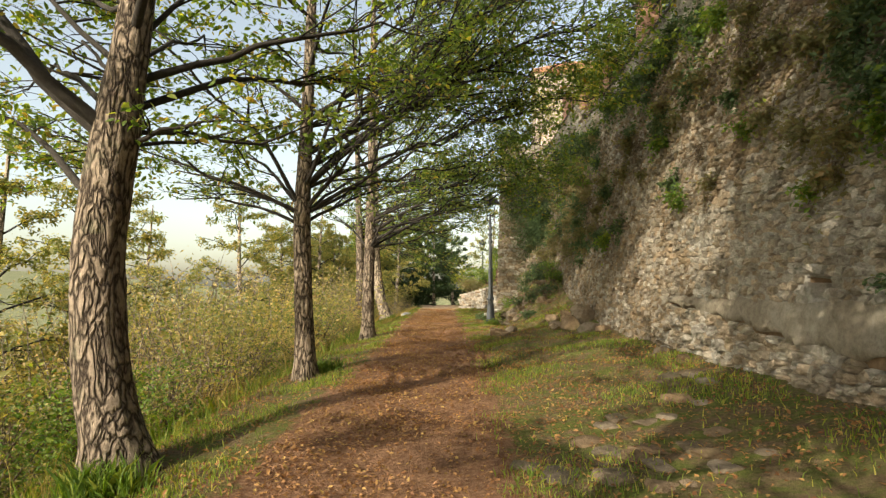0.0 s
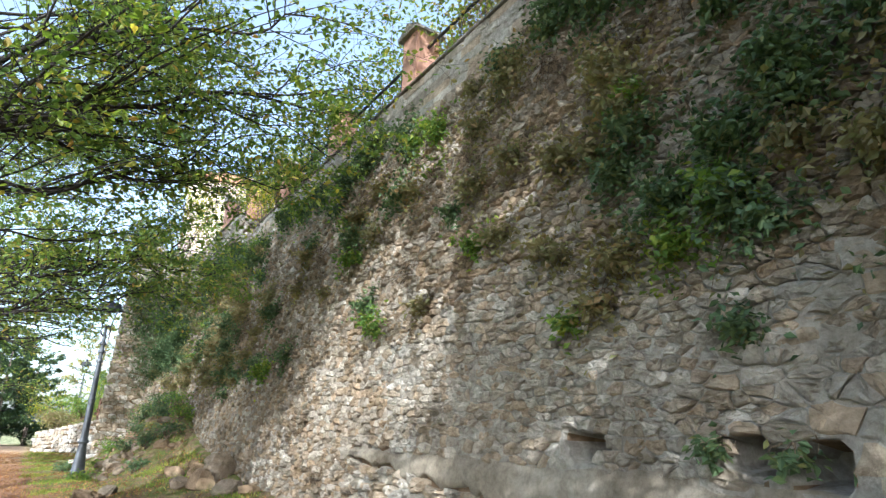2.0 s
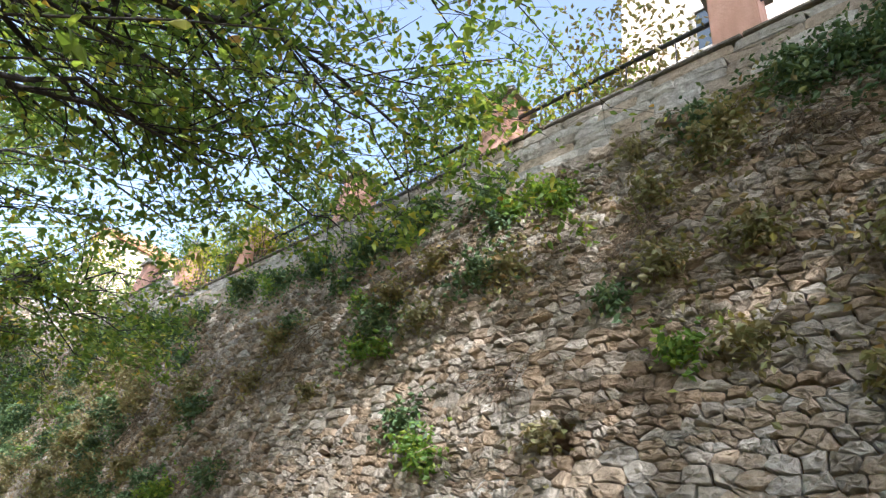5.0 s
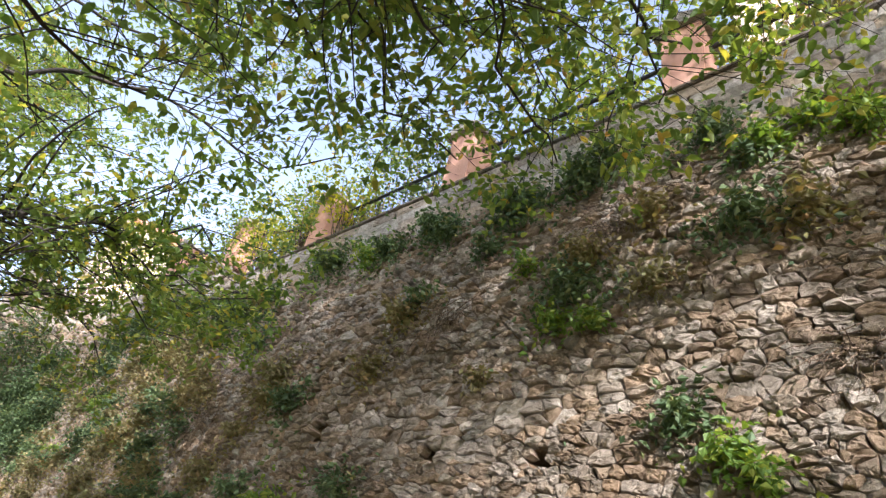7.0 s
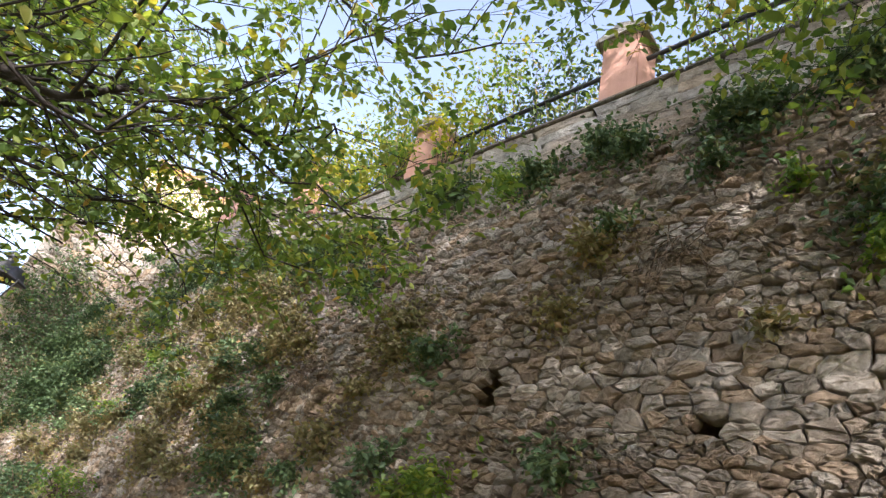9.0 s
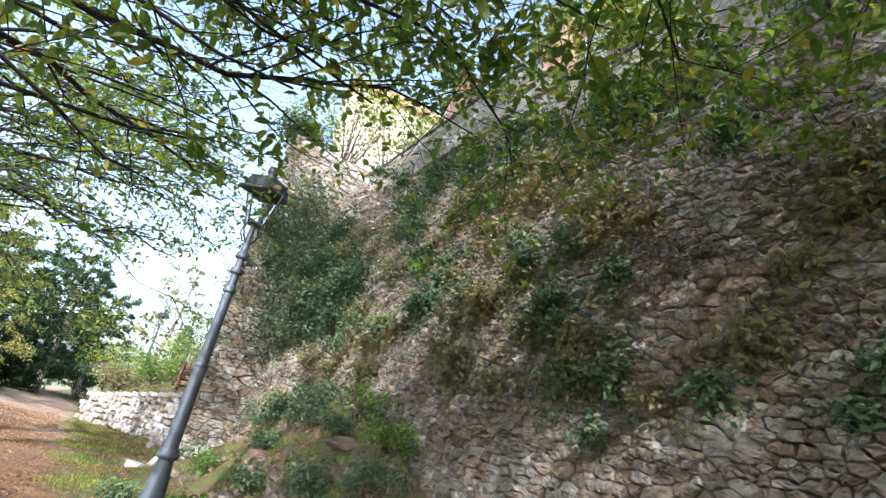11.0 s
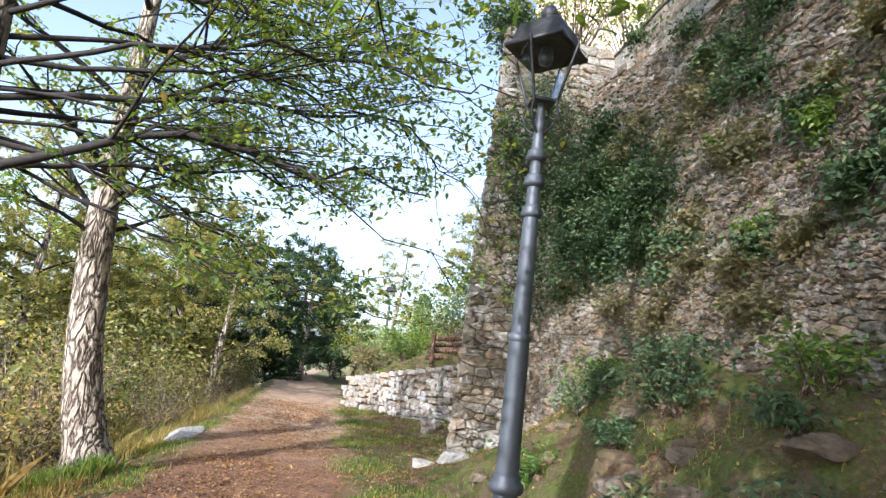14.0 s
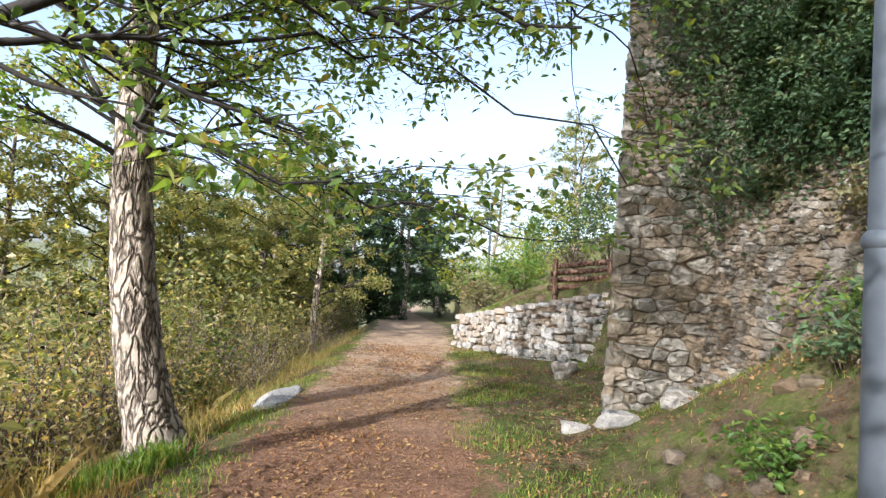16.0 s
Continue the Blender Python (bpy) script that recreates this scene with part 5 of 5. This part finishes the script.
for y, mat, h in ((9.95, M_leaf_thin, 1.6), (10.8, M_leaf, 2.0), (12.8, M_ivy, 1.7), (13.7, M_leaf_thin, 2.0), (15.9, M_leaf, 2.1), (16.6, M_bush_yellow, 1.5), (19.2, M_ivy, 1.9), (22.4, M_bush_light, 2.0), (7.7, M_bush_olive, 1.2), (4.6, M_bush_olive, 1.2), (8.3, M_leaf_thin, 1.3)):
    bush((4.55, y, 5.45), 0.95, h + 1.6, mat, "leafy garden shrub behind the parapet", 2200, 0.08, 40)
for x, y, r, h, mat, label in ((3.2, 24.9, 1.25, 3.0, M_bush_yellow, "yellow-leaved shrub on top of the tower"), (2.4, 25.2, 0.8, 1.4, M_leaf_thin, "leafy shrub on top of the tower"), (4.4, 24.9, 1.3, 3.4, M_leaf_thin, "leafy shrub on top of the tower"), (5.6, 25.0, 1.3, 3.2, M_leaf, "leafy shrub on top of the tower"), (2.0, 24.7, 0.5, 0.8, M_ivy, "dark shrub on top of the tower")):
    bush((x, y, TTOP - 0.02), r, h, mat, label, 2000, 0.085, 30)

for y, r, mat in ((14.3, 0.55, M_bush_yellow), (15.3, 0.5, M_leaf_thin), (16.6, 0.6, M_bush_yellow), (17.9, 0.55, M_leaf_thin)):
    bush((3.9, y, PARAPET_TOP - 0.01 + float(lift(y))), r, 1.5, mat, "yellowing shrub growing out of the parapet top", 1100, 0.075, 24)

# log fence above the low wall
fence = empty("log_fence", pose(0, 0, 0), "short fence of weathered brown logs on the garden bank", "fence")
F0, F1 = Vector((1.75, 29.3, 0)), Vector((3.0, 28.9, 0))
for k in range(4):
    t = Tubes()
    p0, p1 = F0 + Vector((0.05 * k, 0.1 * k, 1.85 + 0.15 * k)), F1 + Vector((0, 0.1 * k, 2.0 + 0.15 * k))
    t.add(curve_to(p0, p1, 6, 0.0, 0.01), 0.055, 8, 0.05)
    part("log", t.mesh("log", M_log), fence)
for q in (0.1, 0.9):
    t = Tubes()
    b = F0 + (F1 - F0) * q + Vector((0, -0.09, 1.1))
    t.add([b, b + Vector((0, 0.02, 1.35))], 0.05, 8, 0.05)
    part("post", t.mesh("post", M_log), fence)

# garden beyond the low wall
for x, y, r, h, mat, label in ((3.3, 30.2, 0.9, 2.2, M_ivy, "dense dark green hedge shrub beside the tower"), (2.9, 31.8, 1.0, 2.0, M_ivy, "dense dark green hedge shrub beside the tower"), (1.6, 32.5, 0.7, 0.9, M_bush_light, "low green shrub in the garden"),
                               (0.7, 33.0, 0.7, 0.8, M_bush_olive, "low dry shrub in the garden"), (0.9, 36, 1.0, 1.2, M_bush_light, "low green shrub in the garden"), (2.6, 36, 1.1, 1.8, M_bush_yellow, "yellow-green shrub in the garden"),
                               (4.2, 38, 1.4, 2.4, M_bush_yellow, "yellow-green shrub in the garden"), (0.6, 40, 1.3, 1.6, M_bush_yellow, "yellow-green shrub in the garden"), (3.4, 43, 1.6, 2.6, M_bush_light, "green leafy shrub in the garden")):
    bush((x, y, float(ground_z(x, y)) - 0.05), r, h, mat, label, 1500, 0.09, 26, "shrub", "garden shrubs")
cone = empty("cypress", pose(2.05, 33.4, float(ground_z(2.05, 33.4))), "small narrow green cypress in the garden", "tree")
t = Tubes()
t.add([(0, 0, -0.1), (0, 0, 1.7)], (0.04, 0.01), 6)
part("trunk", t.mesh("trunk", M_bark), cone)
n = 2600
z = rng.uniform(0.1, 1.9, n)
a, q = rng.uniform(0, 2 * np.pi, n), rng.uniform(0.5, 1, n) * 0.3 * np.sin(np.clip(z / 1.95, 0, 1) * np.pi) ** 0.5
part("foliage", leaf_mesh("foliage", np.stack([np.cos(a) * q, np.sin(a) * q, z], 1), 0.07, M_bush_light, -0.9, 0.4), cone)

# ---- scrub on the slope ----
def twig_bush(r, h, mat, label):
    """A tangle of thin pale stems that fork, with few small dry leaves."""
    thing = empty("scrub_bush", pose(0, 0, -60), label, "shrub", "scrub on the slope")
    tubes, ends = Tubes(), []
    for k in range(44):
        a, q = rng.uniform(0, 2 * np.pi), rng.uniform(0.2, 1) ** 0.6
        tip = np.array((math.cos(a) * q * r, math.sin(a) * q * r, h * rng.uniform(0.45, 1.1)))
        line = np.array(curve_to((rng.normal(0, 0.12), rng.normal(0, 0.12), -0.05), tip, 5, -0.08, 0.12))
        tubes.add(line, np.linspace(0.011, 0.004, 5), 3)
        for _ in range(4):
            s = line[int(rng.integers(1, 5))]
            e = s + rng.normal(0, 0.2, 3) + (0, 0, 0.12)
            tubes.add(curve_to(s, e, 4, 0.04, 0.1), np.linspace(0.005, 0.002, 4), 3)
            ends += [e, s + (e - s) * 0.5]
    part("stem", tubes.mesh("stem", M_twig_pale), thing)["kind"] = "stuff"
    ends = np.array(ends)
    c = np.repeat(ends, 4, 0) + rng.normal(0, 0.09, (len(ends) * 4, 3))
    part("leaf_mass", leaf_mesh("leaf_mass", c[c[:, 2] > 0.02], 0.045, mat, 0.2, 0.5, 0.35), thing)["kind"] = "stuff"
    return thing


kinds = [bush((0, 0, -60), 0.85, 1.35, M_scrub, "tangled autumn scrub with yellowing leaves", 1200, 0.06, 22, "scrub_bush", "scrub on the slope"),
         bush((0, 0, -60), 1.0, 1.8, M_scrub_yellow, "tall yellow-green scrub bush", 1200, 0.065, 22, "scrub_bush", "scrub on the slope"),
         bush((0, 0, -60), 0.75, 1.1, M_bush_light, "green leafy scrub bush", 1200, 0.06, 22, "scrub_bush", "scrub on the slope"),
         twig_bush(0.95, 1.5, M_scrub_tan, "half-bare tan scrub bush of tangled pale twigs")]
spots = []
for y in np.arange(-3, 42, 0.95):
    for x, jitter in ((-3.75, 0.35), (-4.9, 0.5), (-6.3, 0.6)):
        if y > 19 and x > -4:
            x = -4.5 if y < 26 else -4.0
        spots.append((x + rng.normal(0, jitter * 0.8), y + rng.normal(0, 0.3)))
for y in np.arange(-4, 60, 1.9):
    for x in (-8.2, -10.5, -13.5):
        spots.append((x + rng.normal(0, 0.8), y + rng.normal(0, 0.6)))
spots = [q for q in spots if all(math.hypot(q[0] - x, q[1] - y) > 1.25 for x, y in ((-2.72, 4.65), (-2.35, 8.8), (-2.35, 14.7), (-3.6, 20.7), (-3.1, 23.0)))]
moved = set()
for k, (x, y) in enumerate(spots):
    brown = y > 20
    pick = int(rng.choice(4, p=(0.4, 0.12, 0.14, 0.34) if brown else (0.37, 0.1, 0.25, 0.28)))
    big = rng.uniform(0.8, 1.3) * (0.75 if x > -4.4 else 1.35 if x > -7.5 else 2.2)
    m = pose(x, y, float(ground_z(x, y)) - 0.06, 0, 0, rng.uniform(0, 360)) @ Matrix.Diagonal((big, big, big * rng.uniform(0.85, 1.2), 1))
    if pick not in moved:
        kinds[pick].matrix_basis = m
        moved.add(pick)
        kinds[pick].scale = (1, 1, 1)
        continue
    c = copy_thing(kinds[pick], m)
    c.scale = (big, big, big)

# ---- trees past the bend and down the slope ----
grove = tree((-4.3, 39.5, float(ground_z(-4.3, 39.5))), [(0, 0, 0), (0.05, 0, 1.5), (0.1, 0, 3), (0.1, 0, 6.5)], [0.13, 0.11, 0.09, 0.02],
             ring_limbs(26, 0.7, 6.0, 2.6, 0.05, 0.3, 0.03), "dense dark evergreen tree closing the path", M_bark_pale, M_leaf_dark, 60, 0.13, "far trees", 0.5)
for x, y, turn, k in ((-1.9, 41.5, 90, 0.9), (-6.0, 40, 200, 1.0), (-4.8, 45, 20, 1.2), (-0.6, 47, 140, 0.9), (-8.5, 40, 60, 1.1), (-5.6, 37.8, 300, 0.8), (-2.8, 48, 10, 1.2), (-11, 44, 80, 1.3)):
    c = copy_thing(grove, pose(*foot(x, y), 0, 0, turn))
    c.scale = (k, k, k)
lime = tree(foot(-5.7, 34.4), [(0, 0, -0.2), (0.05, 0, 1.5), (0.1, 0, 3), (0.1, 0, 6.6)], [0.12, 0.1, 0.08, 0.02],
            ring_limbs(28, 1.6, 6.4, 2.2, 0.1, 0.9, 0.03), "leafy sunlit tree with yellow-green leaves", M_bark_pale, M_scrub_yellow, 62, 0.1, "far trees", 0.55)
for x, y, turn, k in ((-6.6, 31.0, 60, 0.95), (-6.2, 37.5, 170, 1.1), (-8.6, 35.0, 250, 1.1), (-9.2, 29.0, 20, 1.1)):
    c = copy_thing(lime, pose(*foot(x, y), 0, 0, turn))
    c.scale = (k, k, k)
slope_tree = tree(foot(-7.4, 31.6), [(0, 0, -0.2), (0.05, 0, 1.5), (0.3, 0.1, 3), (0.5, 0.1, 7.0)], [0.11, 0.1, 0.08, 0.02],
                  ring_limbs(20, 1.6, 6.6, 2.4, 0.15, 0.3, 0.03), "thin roadside tree with yellowing leaves", M_bark_pale, M_scrub_yellow, 42, 0.1, "far trees", 0.5)
for x, y, turn, k in ((-3.6, 32.2, 50, 0.85), (-9.6, 25.5, 130, 1.3), (-8.4, 9.6, 30, 1.0), (-9.4, 14.5, 110, 1.15), (-10.5, 6.5, 200, 1.1), (-9.5, 34, 220, 1.1), (-13, 8.5, 40, 1.0), (-11.5, 2.5, 190, 0.9), (-14, 14, 260, 1.1), (-16, 28, 10, 1.3), (-12.5, -3.0, 90, 1.0), (-7.6, 29.5, 40, 1.2), (-9.5, 4.5, 330, 0.8), (-5.2, 35, 140, 1.05), (5.5, 44, 20, 0.9), (9, 40, 200, 1.0), (7.5, 52, 100, 1.2), (3, 58, 0, 1.2)):
    c = copy_thing(slope_tree, pose(*foot(x, y), 0, 0, turn))
    c.scale = (k, k, k)


# ---- ground cover ----
def strewn(n, x0, x1, y0, y1, accept):
    x, y = rng.uniform(x0, x1, n), rng.uniform(y0, y1, n)
    ok = accept(x, y)
    x, y = x[ok], y[ok]
    return np.stack([x, y, ground_z(x, y)], 1)


def litter_where(x, y):
    d = x - path_x(y)
    p = np.where(np.abs(d) < 0.85, 0.95, 0.6) * (0.55 + 0.45 * wavy(x, y, 1.9, 5)) * np.where(x > 2.9, 0, 1)
    return rng.random(len(x)) < np.clip(p, 0.06, 1)


pts = strewn(150000, -3.4, 2.95, 0.8, 31, litter_where)
pts[:, 2] += 0.012
fallen = tagged(new("fallen_leaves", leaf_mesh("fallen_leaves", pts, 0.04, M_litter, 0.0, 0.6, 0.75)), "fallen brown and yellow leaves strewn over path and verge", "leaves", "", "stuff")


def blades(name, pts, height, width, mat, label):
    n = len(pts)
    a = rng.uniform(0, 2 * np.pi, n)
    lean = rng.normal(0, 0.4, (n, 2)) * height
    h = (height * rng.uniform(0.4, 1.3, n))[:, None]
    side = np.stack([np.cos(a), np.sin(a), np.zeros(n)], 1) * width
    tip = np.concatenate([lean, h], 1)
    midp = pts + tip * (0.35, 0.35, 0.6)
    v = np.stack([pts - side - (0, 0, 0.01), pts + side - (0, 0, 0.01), midp + side * 0.7, pts + tip, midp - side * 0.7], 1).reshape(-1, 3)
    return tagged(new(name, quads_mesh(name, v, np.arange(5 * n).reshape(n, 5), mat)), label, "grass", "", "stuff")


def turf_where(x, y):
    d = np.abs(x - path_x(y))
    p = smooth(0.75, 1.2, d) * (0.06 + 0.94 * smooth(0.1, 0.5, wavy(x, y, 1.5, 1))) * np.where((y > 16.5) & (y < 22.5) & (x > 1.5), 0.3, 1)
    return rng.random(len(x)) < p


blades("grass", strewn(150000, -3.6, 2.9, 1.5, 32, turf_where), 0.062, 0.0045, M_grass, "short green grass on the verges")
blades("dry_grass", strewn(24000, -5.8, -3.3, -1, 34, lambda x, y: rng.random(len(x)) < smooth(0.0, 0.9, wavy(x, y, 1.1, 7)) + 0.15), 0.5, 0.005, M_straw, "tall straw-coloured dry grass on the slope")
blades("straw_tufts", strewn(16000, -5.0, -2.5, 20, 34, lambda x, y: rng.random(len(x)) < 0.2 + smooth(-0.2, 0.5, wavy(x, y, 1.7, 9))), 0.16, 0.004, M_straw, "short dry straw grass along the slope edge")
blades("tall_grass", strewn(11000, -4.6, -2.6, -1, 34, lambda x, y: rng.random(len(x)) < np.where(y > 20, 0.2, 0.6)), 0.26, 0.004, M_grass, "rough green grass along the slope edge")
# low plants on the bank
for x, y, r, h in [(rng.uniform(1.5, 2.9), rng.uniform(16.8, 22.8), rng.uniform(0.2, 0.35), rng.uniform(0.15, 0.35)) for _ in range(16)] + [(2.8, 20.2, 0.4, 0.35), (2.5, 21.4, 0.35, 0.3), (2.7, 21.9, 0.5, 0.5), (2.3, 18.2, 0.3, 0.35), (2.6, 17.5, 0.3, 0.3), (2.9, 18.8, 0.35, 0.3), (1.0, 18.0, 0.22, 0.2), (0.8, 20.6, 0.25, 0.2)]:
    bush((x, y, float(ground_z(x, y)) - 0.02), r, h, rng.choice((M_bush_light, M_ivy, M_ivy)), "low green herbs growing on the earth bank", 520, 0.06, 14, "herb_patch", "plants on the bank")
for x, y in ((-2.75, 22.55), (-3.1, 22.4), (-2.6, 4.2), (-2.2, 9.3)):
    pts = np.stack([rng.normal(x, 0.14, 420), rng.normal(y, 0.12, 420)], 1)
    pts = np.concatenate([pts, ground_z(pts[:, 0], pts[:, 1])[:, None]], 1)
    tuft = blades("grass_tuft", pts, 0.2, 0.008, M_bush_light, "bright green grass tuft at the foot of a tree")
    tuft["group"] = "grass tufts"

# ---- single stones of the wall, where the walk passes nearest ----
for p, tri in wall_pieces:
    at = p.mean(0)
    part("stone", quads_mesh("stone", p - at, tri, M_stone_piece), wall_east).location = at
